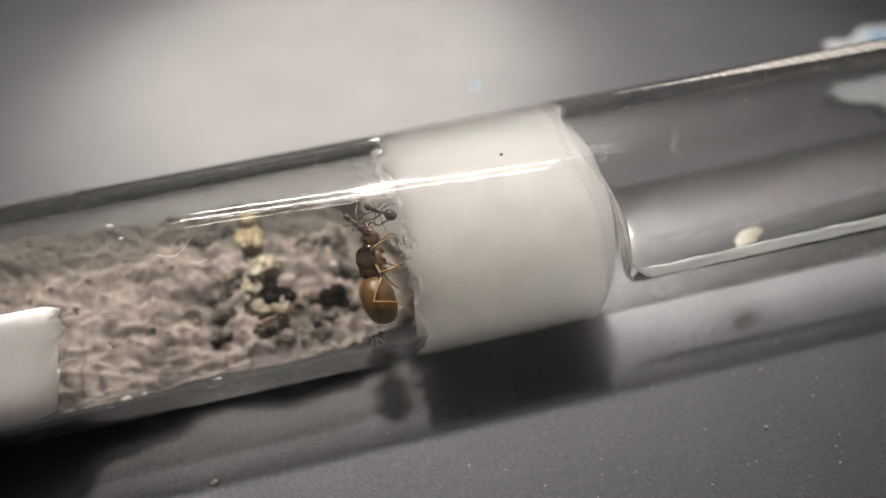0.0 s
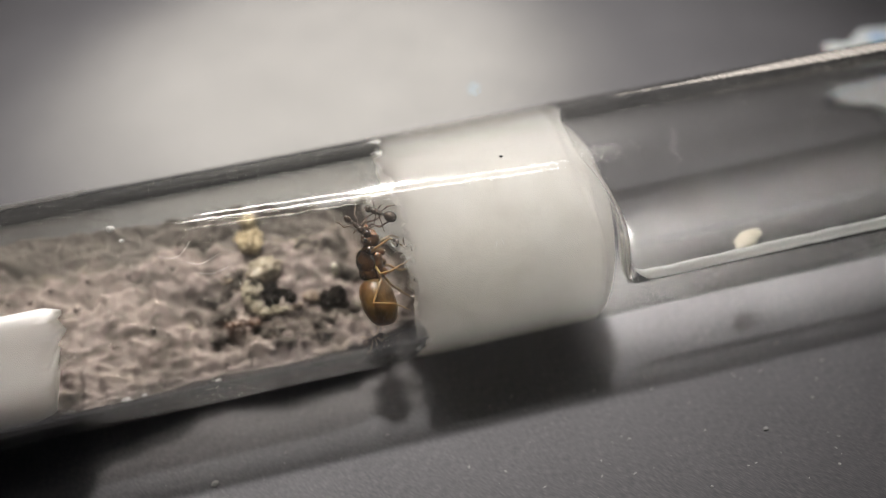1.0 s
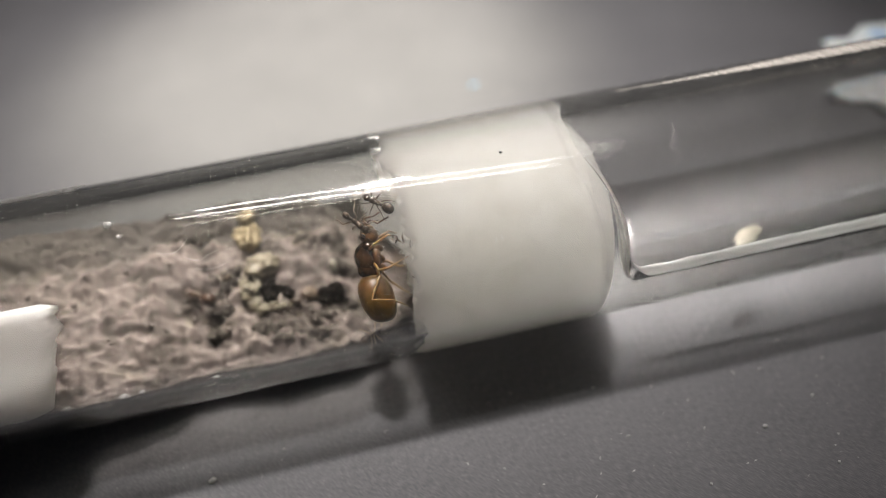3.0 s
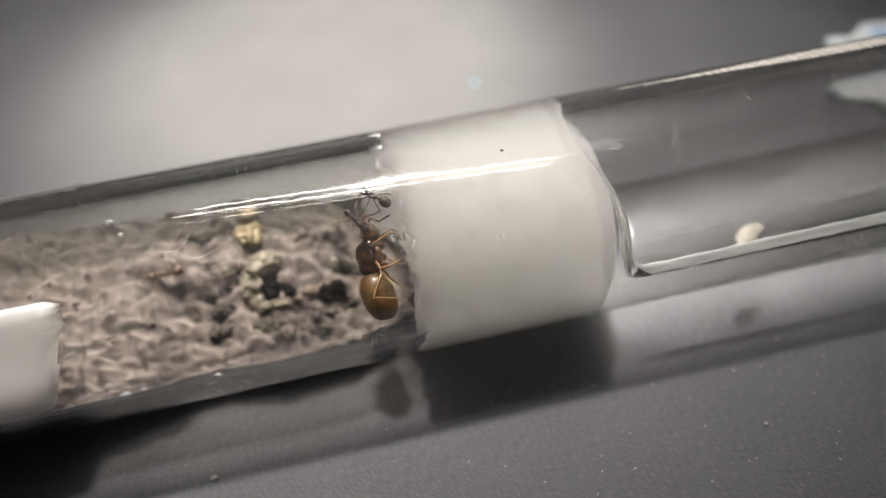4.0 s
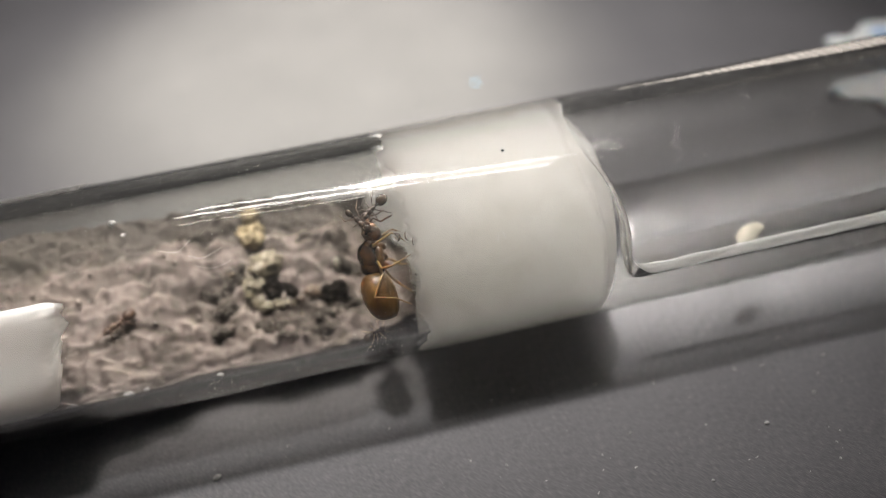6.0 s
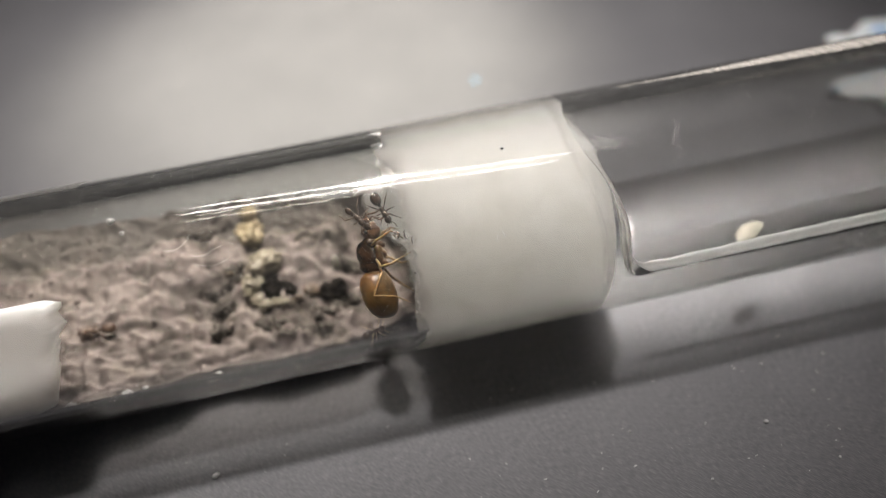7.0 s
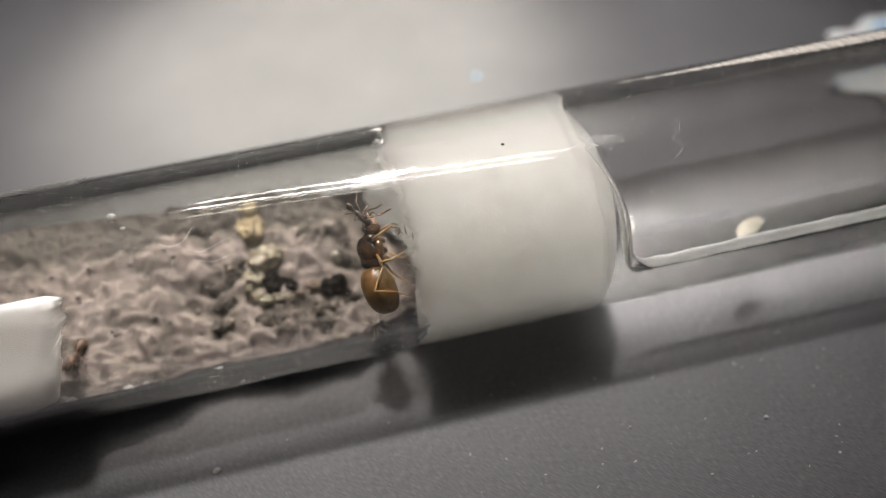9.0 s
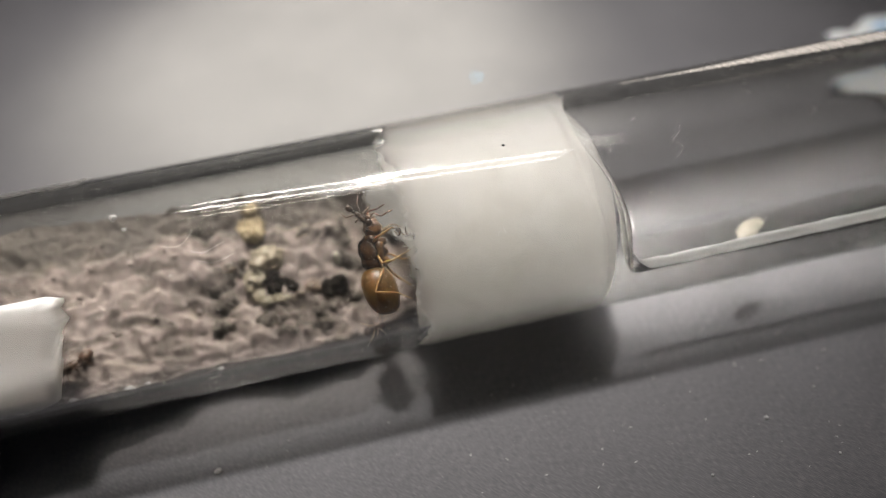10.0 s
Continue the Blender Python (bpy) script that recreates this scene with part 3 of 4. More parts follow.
def build_dirt():
    rng = random.Random(4)
    # fibres: (x, degrees) on the wall
    for pts in (((20.5, 14), (20.35, 16.5), (20.4, 18.5), (20.1, 21), (20.0, 23.5), (19.6, 25.5)),
                ((20.7, 17), (20.45, 20), (20.3, 23), (19.75, 26), (19.7, 27), (20.1, 29), (20.15, 31.5), (19.7, 34.5), (19.4, 35.5)),
                ((-12.6, 28), (-11.9, 30), (-11.3, 29.5), (-10.8, 26), (-10.6, 24)),
                ((-10.9, 33), (-10.2, 35), (-9.5, 33.5), (-8.9, 32)),
                ((-10.5, 38), (-9.7, 40), (-8.6, 38.5)),
                ((25.4, 6), (25.9, 8), (26.0, 11)), ((29.2, 22), (29.6, 25), (29.0, 28)),
                ((7.8, 50), (7.9, 53)), ((7.5, 51), (7.4, 53.5))):
        fibre("fibre", [wall_point(x, a, 8.03) for x, a in pts], 0.0055 if len(pts) > 2 else 0.02)
    for _ in range(16):
        x, a = rng.uniform(14, 38), rng.uniform(-10, 60)
        da, dx = rng.uniform(-1.6, 1.6), rng.uniform(-0.3, 0.3)
        fibre("fibre", [wall_point(x, a, 8.03), wall_point(x + dx * 0.6, a + da * 0.3, 8.05), wall_point(x + dx, a + da, 8.03)], 0.008)
    # dust
    bm = bmesh.new()
    for _ in range(3800):
        x, a = rng.uniform(-27, 42), rng.uniform(-22, 118)
        s = 0.008 * (1 + rng.random() ** 5 * 2.4)
        blob(bm, wall_point(x, a, 8.02), (s, s * rng.uniform(0.6, 1.2), s * 0.7), None, 6, 4)
    tagged(part("dust", bm, M["fibre"]), "fine pale dust specks on the glass", "dust", kind="stuff")
    bm = bmesh.new()
    for _ in range(900):
        x = rng.gauss(15.0, 1.1)
        a = rng.gauss(19.5 + 0.9 * (x - 15.0), 1.8)
        q = 0.006 + 0.012 * rng.random() ** 3
        blob(bm, wall_point(x, a, 8.03), (q * rng.uniform(1, 2.2), q, q * 0.7), None, 6, 4)
    tagged(part("scuff_flecks", bm, M["fibre"]), "fine white scuff flecks on the glass", "scuff", kind="stuff")
    bm = bmesh.new()
    blob(bm, wall_point(9.04, 12.3, 8.04), (0.11, 0.10, 0.06), None, 12, 8, 0.2)
    tagged(part("speck", bm, M["black"]), "tiny black speck on the glass tube", "speck")
    # larger pale flecks
    for x, a, sx, sy in ((-15.6, 3, 0.22, 0.16), (-14.9, 12, 0.13, 0.09), (-17.5, 110, 0.32, 0.16), (-16.2, 106, 0.18, 0.1), (-21.3, 115, 0.3, 0.18), (-11.6, 110, 0.22, 0.1)):
        bm = bmesh.new()
        blob(bm, wall_point(x, a, 6.55), (sx, sy, sy), None, 14, 9, 0.5, 1.6, x)
        tagged(part("fleck", bm, M["dust"]), "pale mineral fleck stuck inside the glass", "fleck", "flecks in the tube")
    # trapped air bubbles between glass and cotton
    spots = [(2.5, 47, 0.26, 0.36), (4.6, 19.5, 0.16, 0.22), (4.75, 21.5, 0.14, 0.2), (2.0, 43, 0.16, 0.3)]
    spots += [(rng.uniform(2.1, 4.2), rng.uniform(14, 80), rng.uniform(0.04, 0.16), rng.uniform(0.04, 0.18)) for _ in range(22)]
    for x, a, sx, sa in spots:
        bm = bmesh.new()
        turn = Matrix.Rotation(radians(a), 4, "X")
        blob(bm, wall_point(x, a, R_IN + 0.18), (sx, sa, 0.035), turn, 18, 12, 0.25, 1.3, x)
        bmesh.ops.reverse_faces(bm, faces=bm.faces)
        ob = part("air_bubble", bm, M["water"])
        ob.visible_shadow = False
        tagged(ob, "small trapped air bubble between glass and cotton", "air bubble", "bubbles at the cotton")
    # pale chip floating on the water
    bm = bmesh.new()
    blob(bm, (25.8, -5.1, 7.22), (1.2, 0.52, 0.14), pose(0, 0, 0, 0, 0, 22), 18, 12, 0.35, 1.5, 2)
    tagged(part("chip", bm, M["white"]), "cream chip of husk floating on the water", "chip")


def build_film_edges():
    """Ragged edges of dried film and stuck dirt on the inside of the glass."""
    edges = (("soil", 0.018, ((-4.65, 12.9), (-4.9, 15.8), (-5.13, 20.5), (-5.19, 25.3), (-5.25, 29.9))),
             ("soil", 0.03, ((-4.58, 13.0), (-4.2, 11.4), (-3.62, 10.3), (-3.29, 12.1))),
             ("soil", 0.012, ((-3.25, 27.4), (-3.47, 31.2), (-3.87, 33.4), (-4.16, 36.9), (-4.19, 40.8))),
             ("soil", 0.014, ((-5.22, 53.9), (-4.92, 50.4), (-4.46, 48.9), (-3.87, 49.9), (-3.62, 53.7), (-3.86, 57.4), (-4.28, 60.2), (-4.84, 62.8), (-5.28, 63.8), (-5.73, 62.3), (-5.98, 58.9))),
             ("shell", 0.022, ((-7.37, 38.9), (-7.43, 44.4), (-7.4, 50.1), (-7.56, 54.4), (-7.59, 60.1), (-7.05, 62.9), (-6.61, 61.9), (-6.12, 64.0))),
             ("husk", 0.012, ((-5.7, 40.6), (-5.36, 43.4), (-5.06, 47.9), (-5.08, 51.2))))
    rng = random.Random(17)
    for mat, r, pts in edges:
        cp = curve_points([wall_point(x, a, 6.68) for x, a in pts], 7)
        cp = [wall_point(p.x + 0.05 * fbm((i * 0.6, r * 90, 1.0), 3), math.degrees(math.atan2(-p.y, p.z - AXIS)) + 0.6 * fbm((i * 0.6, r * 50, 7.0), 3), 6.68) for i, p in enumerate(cp)]
        bm = bmesh.new()
        tube_along(bm, cp, [r * rng.uniform(0.15, 1.0) for _ in cp], 6)
        for p in cp * 2:
            if rng.random() < 0.7:
                q = r * rng.uniform(0.5, 2.0)
                blob(bm, p + Vector((rng.uniform(-0.09, 0.09), 0.02, rng.uniform(-0.09, 0.09))), (q, q * 0.8, q), None, 8, 6, 0.4, 1.5, q * 40)
        tagged(part("dried_edge", bm, M[mat]), "ragged edge of dried film stuck inside the glass", "dried film", "film edges on the glass")


def build_fuzz():
    """Loose strands standing out of the plug's ragged front."""
    rng = random.Random(31)
    bm = bmesh.new()
    for _ in range(170):
        deg = rng.uniform(-60, 130)
        r = 6.4 * math.sqrt(rng.uniform(0.15, 1.0))
        x = 2.6 + 0.4 * (1 - (r / 6.4) ** 2)
        p = wall_point(x, deg, r)
        d = Vector((-rng.uniform(0.2, 1.3), rng.uniform(-0.5, 0.5), rng.uniform(-0.5, 0.5)))
        bend = Vector((rng.uniform(-0.3, 0.3), rng.uniform(-0.4, 0.4), rng.uniform(-0.4, 0.4)))
        pts = [p, p + d * 0.5 + bend * 0.5, p + d + bend * 0.2]
        if all(math.hypot(q.y, q.z - AXIS) < 6.6 for q in pts):
            tube_along(bm, curve_points(pts, 4), [rng.uniform(0.005, 0.011)] * 9, 5)
    tagged(part("cotton_fuzz", bm, M["fibre"]), "loose wet cotton strands on the plug's front", "cotton fibres", kind="stuff")


# ---- the brood corner and crumbs inside ----
def build_debris():
    def lump(name, label, cat, parts, mat, rough=0.35, group=""):
        bm = bmesh.new()
        for i, (c, s) in enumerate(parts):
            blob(bm, c, s, pose(0, 0, 0, 17 * i, 31 * i, 40 * i), 34, 22, rough, 1.7, i + c[0])
        return tagged(part(name, bm, M[mat]), label, cat, group)

    def on(x, y, up=0.0):
        return (x, y, AXIS + substrate_height(x, y) + up)

    lump("crumb", "yellowish cream lump on the grey substrate", "crumb", [(on(-8.7, 4.3, 0.15), (0.95, 1.25, 0.75)), (on(-8.5, 5.1, 0.3), (0.6, 0.55, 0.55)), (on(-8.8, 3.6, 0.05), (0.7, 0.6, 0.45))], "cream", 0.5)
    lump("crumb", "pale cream crumb on the grey substrate", "crumb", [(on(-7.8, 1.7, 0.45), (1.15, 0.95, 0.85)), (on(-8.9, 0.6, 0.3), (0.6, 0.7, 0.6))], "shell", 0.5)
    lump("crumb", "small pink-white grub-like crumb", "crumb", [(on(-3.0, 1.3, 0.25), (0.3, 0.3, 0.75))], "white", 0.15)
    lump("crumb", "small amber crumb on the substrate", "crumb", [(on(-10.6, 1.7, 0.2), (0.35, 0.3, 0.25))], "husk", 0.3)
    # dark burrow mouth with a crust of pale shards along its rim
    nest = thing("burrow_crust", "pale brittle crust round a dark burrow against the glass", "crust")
    # near-black lumps put the hollows' shade into their colour
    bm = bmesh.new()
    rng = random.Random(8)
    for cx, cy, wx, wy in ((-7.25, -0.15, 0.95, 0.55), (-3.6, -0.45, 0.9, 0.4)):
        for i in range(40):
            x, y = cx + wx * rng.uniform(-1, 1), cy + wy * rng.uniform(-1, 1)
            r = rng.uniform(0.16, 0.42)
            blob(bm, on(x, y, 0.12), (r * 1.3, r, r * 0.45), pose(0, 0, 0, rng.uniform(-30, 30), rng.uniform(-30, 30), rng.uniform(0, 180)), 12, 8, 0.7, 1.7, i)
    part("burrow", bm, M["pit"], nest, "near-black lumps standing in for the burrow's shade")
    rng = random.Random(9)
    def flake(c, size, turn, mat, label=""):
        n = rng.randint(5, 8)
        ring = [(size * rng.uniform(0.55, 1.15) * math.cos(2 * math.pi * j / n), size * rng.uniform(0.5, 1.0) * math.sin(2 * math.pi * j / n)) for j in range(n)]
        bm = bmesh.new()
        m = Matrix.Translation(c) @ pose(0, 0, 0, 45, 0, 0) @ turn
        up = [bm.verts.new(m @ Vector((x, y, 0.06 + rng.uniform(-0.03, 0.03)))) for x, y in ring]
        dn = [bm.verts.new(m @ Vector((x * 0.9, y * 0.9, -0.06))) for x, y in ring]
        bm.faces.new(up)
        bm.faces.new(dn[::-1])
        for j in range(n):
            k = (j + 1) % n
            bm.faces.new((up[j], dn[j], dn[k], up[k]))
        part("shard", bm, M[mat], nest, label, smooth=False)

    # lumpy cream plates beside and below the burrow
    for x, y, sx, sy, up in ((-9.3, 0.35, 0.45, 0.8, 0.2), (-8.9, -0.6, 0.5, 0.5, 0.2), (-8.1, -1.1, 0.75, 0.32, 0.12), (-7.2, -1.4, 0.5, 0.25, 0.08)):
        bm = bmesh.new()
        blob(bm, on(x, y, up), (sx, sy, 0.22), pose(0, 0, 0, rng.uniform(15, 35), rng.uniform(-15, 15), rng.uniform(-12, 12)), 26, 12, 0.65, 2.0, x * 3 + y)
        part("shard", bm, M["flake"], nest, "pale cream shard")
    for i in range(12):
        x = rng.uniform(-8.9, -5.6)
        flake(Vector(on(x, -1.45 + rng.uniform(-0.3, 0.3), 0.15)), rng.uniform(0.06, 0.15), pose(0, 0, 0, rng.uniform(-40, 40), rng.uniform(-40, 40), rng.uniform(0, 360)), "flake" if i % 3 else "husk")
    bm = bmesh.new()
    blob(bm, on(-5.05, -0.25, 0.3), (0.55, 0.5, 0.3), pose(0, 0, 0, 30, 0, 20), 22, 16, 0.5, 1.6, 6)
    part("husk", bm, M["husk"], nest, "crumpled brown seed husk")
    bm = bmesh.new()
    blob(bm, on(-6.0, -1.0, 0.25), (0.4, 0.22, 0.2), None, 18, 12, 0.5, 1.5, 3)
    part("husk", bm, M["husk"], nest, "broken brown seed husk")
    # droplets on the inside of the glass
    for x, s, r in ((1.35, 0.3, 0.26),):
        d = math.sqrt(R_IN ** 2 - s * s) - 0.05
        bm = bmesh.new()
        blob(bm, tube_point(x, s, d), (r, r, r * 0.35), pose(0, 0, 0, 45 - math.degrees(math.asin(s / R_IN)), 0, 0), 28, 18, 0.3, 1.4, x)
        ob = part("water_droplet", bm, M["water"])
        ob.visible_shadow = False
        tagged(ob, "clear water droplet clinging inside the glass tube", "droplet", "droplets in the tube")
    # dark flecks: brown soil, and shade painted into gaps between the lumps
    bm = bmesh.new()
    for cx, cy, wx, wy in ((-5.3, 4.5, 1.4, 0.5), (-2.7, 3.3, 0.9, 0.6), (-3.9, 3.6, 1.3, 0.5), (-10.4, 1.6, 0.7, 0.5), (-11.7, 0.8, 0.7, 0.25), (-11.2, -0.2, 0.7, 0.2), (-11.9, -1.7, 0.8, 0.25),
                           (-8.4, -2.2, 1.0, 0.25), (-7.2, -3.3, 1.0, 0.25), (-5.1, -3.2, 0.9, 0.3), (-2.4, -1.2, 0.9, 0.35), (-4.4, -2.0, 0.9, 0.2), (-13.0, 4.9, 0.8, 0.3), (-12.2, 4.6, 1.0, 0.3), (-2.2, 1.4, 0.6, 0.3)):
        for i in range(30):
            x, y = cx + wx * rng.gauss(0, 0.6), cy + wy * rng.gauss(0, 0.6)
            q = rng.uniform(0.08, 0.3)
            blob(bm, on(x, y, 0.0), (q * 1.4, q, q * 0.3), pose(0, 0, 0, rng.uniform(-20, 20), rng.uniform(-20, 20), rng.uniform(0, 180)), 12, 7, 0.7, 1.7, x + y)
    tagged(part("soil_and_gap_shade", bm, M["soil"]), "dark brown soil and painted shade in gaps between the grey lumps", "soil", kind="stuff")
    # added film on the low front wall; its brown tint stands in for shade
    bm = bmesh.new()
    rows, nx, na = [], 240, 12
    for i in range(nx + 1):
        x = -45 + 46.5 * i / nx
        top = 101 + 1.5 * fbm((x * 0.5, 2.0, 6.0), 5, 0.6) + 9 * math.exp(-((x + 1.3) / 1.6) ** 2)
        rows.append([bm.verts.new(wall_point(x, top + (150 - top) * j / na, R_IN - 0.03)) for j in range(na + 1)])
    for a, b in zip(rows, rows[1:]):
        for j in range(na):
            bm.faces.new((a[j], b[j], b[j + 1], a[j + 1]))
    tagged(part("low_shade_film", bm, M["grime"]), "brownish see-through film standing in for shade low in the tube", "grime", kind="stuff")
    # loose grains along the wall edge of the substrate
    bm = bmesh.new()
    for _ in range(110):
        x = rng.uniform(-27, -1.5)
        y = rng.uniform(-4.2, 6.2)
        s = rng.uniform(0.06, 0.24)
        z = AXIS + substrate_height(x, y)
        if (z - AXIS) ** 2 + y * y < 6.2 ** 2:
            blob(bm, (x, y, z + s * 0.4), (s, s * rng.uniform(0.6, 1.1), s * 0.8), pose(0, 0, 0, rng.uniform(0, 180), 0, rng.uniform(0, 180)), 8, 6, 0.5, 1.7, x)
    tagged(part("grains", bm, M["substrate"]), "loose crumbs of grey substrate", "grains", kind="stuff")
    bm = bmesh.new()
    for _ in range(70):
        x = rng.uniform(-6.5, -3.0) + rng.gauss(0, 1.0)
        deg = rng.uniform(20, 40) if rng.random() < 0.6 else rng.uniform(96, 112)
        s = rng.uniform(0.02, 0.06)
        blob(bm, wall_point(x, deg, 6.62), (s, s, s), None, 6, 4)
    tagged(part("soil_crumbs", bm, M["soil"]), "fine dark soil crumbs stuck inside the glass", "soil crumbs", kind="stuff")


# ---- ants ----
def leg_points(base, side, reach, fwd):
    """Coxa, knee, ankle and toe of a leg, in body lengths."""
    b = Vector(base)
    return [b, b + Vector((fwd * 0.06, side * 0.06, -0.03)), b + Vector((fwd * 0.20, side * reach * 0.62, 0.10)),
            b + Vector((fwd * 0.34, side * reach * 0.95, -0.09)), b + Vector((fwd * 0.46, side * reach * 1.18, -0.13))]


def rod(points, radii, n=4):
    bm = bmesh.new()
    cp, rr = [], []
    pts = [Vector(p) for p in points]
    for i in range(len(pts) - 1):
        for k in range(n):
            t = k / n
            cp.append(pts[i].lerp(pts[i + 1], t))
            swell = 1 + 0.25 * math.sin(math.pi * t)
            rr.append((radii[i] * (1 - t) + radii[i + 1] * t) * swell)
    cp.append(pts[-1])
    rr.append(radii[-1])
    tube_along(bm, cp, rr, 9)
    return bm


def build_ant(label, length, group, queen=False, mats=None, plump=1.0):
    """A six-legged insect: forward is +x, its back is +z; the origin lies at mid-body."""
    L = length
    mt = mats or {"head": M["worker"], "thorax": M["worker"], "gaster": M["worker"], "leg": M["worker_leg"]}
    ant = thing("queen_ant" if queen else "worker_ant", label, "ant", group)
    k = 1.0 if queen else 0.8
    bm = bmesh.new()
    if queen:
        blob(bm, (0.385 * L, 0, -0.05 * L), (0.095 * L, 0.10 * L, 0.10 * L), None, 24, 16)
        blob(bm, (0.455 * L, 0, -0.065 * L), (0.045 * L, 0.055 * L, 0.055 * L), None, 16, 10)
    else:
        blob(bm, (0.395 * L, 0, 0), (0.105 * L, 0.11 * L, 0.085 * L), None, 24, 16)
        blob(bm, (0.465 * L, 0, -0.02 * L), (0.045 * L, 0.055 * L, 0.035 * L), None, 16, 10)
    head = part("head", bm, mt["head"], ant)
    for sgn in (1, -1):
        bm = bmesh.new()
        blob(bm, (0.39 * L, sgn * 0.088 * L, 0.025 * L), (0.026 * L, 0.012 * L, 0.024 * L), None, 12, 8)
        part("eye", bm, M["eye"], head)
        part("mandible", rod([(0.49 * L, sgn * 0.035 * L, -0.03 * L), (0.53 * L, sgn * 0.028 * L, -0.035 * L), (0.55 * L, sgn * 0.004 * L, -0.035 * L)], [0.014 * L, 0.011 * L, 0.004 * L]), mt["head"], head)
    bm = bmesh.new()
    if queen:
        blob(bm, (0.16 * L, 0, 0.035 * L), (0.155 * L, 0.115 * L, 0.115 * L), pose(0, 0, 0, 0, -14, 0), 28, 18)
        blob(bm, (0.06 * L, 0, 0.035 * L), (0.095 * L, 0.095 * L, 0.11 * L), None, 20, 12)
        blob(bm, (0.27 * L, 0, -0.015 * L), (0.085 * L, 0.095 * L, 0.10 * L), None, 20, 12)
        blob(bm, (0.02 * L, 0, -0.02 * L), (0.07 * L, 0.085 * L, 0.09 * L), None, 20, 12)
    else:
        blob(bm, (0.22 * L, 0, 0), (0.115 * L, 0.09 * L, 0.09 * L), None, 22, 14)
        blob(bm, (0.08 * L, 0, -0.01 * L), (0.11 * L, 0.072 * L, 0.078 * L), None, 20, 12)
    blob(bm, (0.325 * L, 0, 0), (0.03 * L, 0.03 * L, 0.03 * L), None, 12, 8)
    thorax = part("thorax", bm, mt["thorax"], ant)
    if queen:
        bm = bmesh.new()
        blob(bm, (0.15 * L, 0, -0.07 * L), (0.15 * L, 0.108 * L, 0.068 * L), pose(0, 0, 0, 0, 5, 0), 26, 16)
        blob(bm, (0.27 * L, 0, -0.055 * L), (0.07 * L, 0.09 * L, 0.06 * L), None, 20, 12)
        part("pleuron", bm, mt["head"], thorax, "amber flank")
        bm = bmesh.new()
        blob(bm, (0.045 * L, 0, 0.105 * L), (0.055 * L, 0.07 * L, 0.035 * L), pose(0, 0, 0, 0, -14, 0), 18, 12)
        part("scutellum", bm, mt["thorax"], thorax)
        for fx in (0.25, 0.15, 0.05):
            for sgn in (1, -1):
                bm = bmesh.new()
                blob(bm, (fx * L, sgn * 0.05 * L, -0.11 * L), (0.04 * L, 0.028 * L, 0.065 * L), pose(0, 0, 0, sgn * -20, 25, 0), 14, 10)
                part("coxa", bm, mt["head"], thorax)
    bm = bmesh.new()
    blob(bm, (-0.06 * L, 0, 0.0), (0.035 * L, 0.06 * L * k, 0.085 * L * k), None, 14, 10)
    blob(bm, (-0.03 * L, 0, -0.035 * L), (0.05 * L, 0.025 * L, 0.022 * L), None, 12, 8)
    part("petiole", bm, mt["thorax"], ant)
    # gaster with slightly stepped rings
    gl, gw = (0.24, 0.18) if queen else (0.17 * plump, 0.135 * plump)
    cx = (-0.005 if queen else -0.085) - gl
    verts, faces, seg, rings = [], [], 28, 40
    for i in range(rings + 1):
        t = i / rings
        ang = math.pi * t
        prof = math.sin(ang) ** (0.62 if queen else 0.8)
        step = 1 + 0.018 * ((t * 4.6) % 1.0)
        for j in range(seg):
            ph = 2 * math.pi * j / seg
            r = max(prof * gw * step, 0.0005) * L
            px = cx + gl * math.cos(ang)
            bend = 0.12 * (px + 0.06) if queen else 0.0
            wide = 1.05 + 0.02 * math.cos(ang) if queen else 1.0
            verts.append((px * L, r * wide * math.cos(ph), r * wide * math.sin(ph) * 0.96 + (0.02 * prof + bend) * L))
    for i in range(rings):
        for j in range(seg):
            q = (j + 1) % seg
            faces.append((i * seg + j, i * seg + q, (i + 1) * seg + q, (i + 1) * seg + j))
    bm = from_lists(verts, faces)
    bmesh.ops.recalc_face_normals(bm, faces=bm.faces)
    gaster = part("gaster", bm, mt["gaster"], ant, "amber ringed abdomen" if queen else "")
    if queen:
        rng = random.Random(7)
        bm = bmesh.new()
        for _ in range(260):
            ang, ph = rng.uniform(0.3, 2.9), rng.uniform(0, 2 * math.pi)
            r = math.sin(ang) ** 0.62 * gw * 1.055
            px = cx + gl * math.cos(ang)
            root = Vector((px, r * math.cos(ph), r * math.sin(ph) * 0.96 + 0.02 * math.sin(ang) ** 0.62 + 0.12 * (px + 0.06))) * L
            out = Vector((-0.8, math.cos(ph) + rng.uniform(-0.3, 0.3), math.sin(ph) + rng.uniform(-0.3, 0.3))) * rng.uniform(0.09, 0.2)
            tube_along(bm, [root, root + out * 0.6, root + out + Vector((-0.03, 0, 0))], [0.006, 0.005, 0.002], 4)
        part("bristles", bm, M["leg_q"], gaster, "short pale bristles")
    return ant


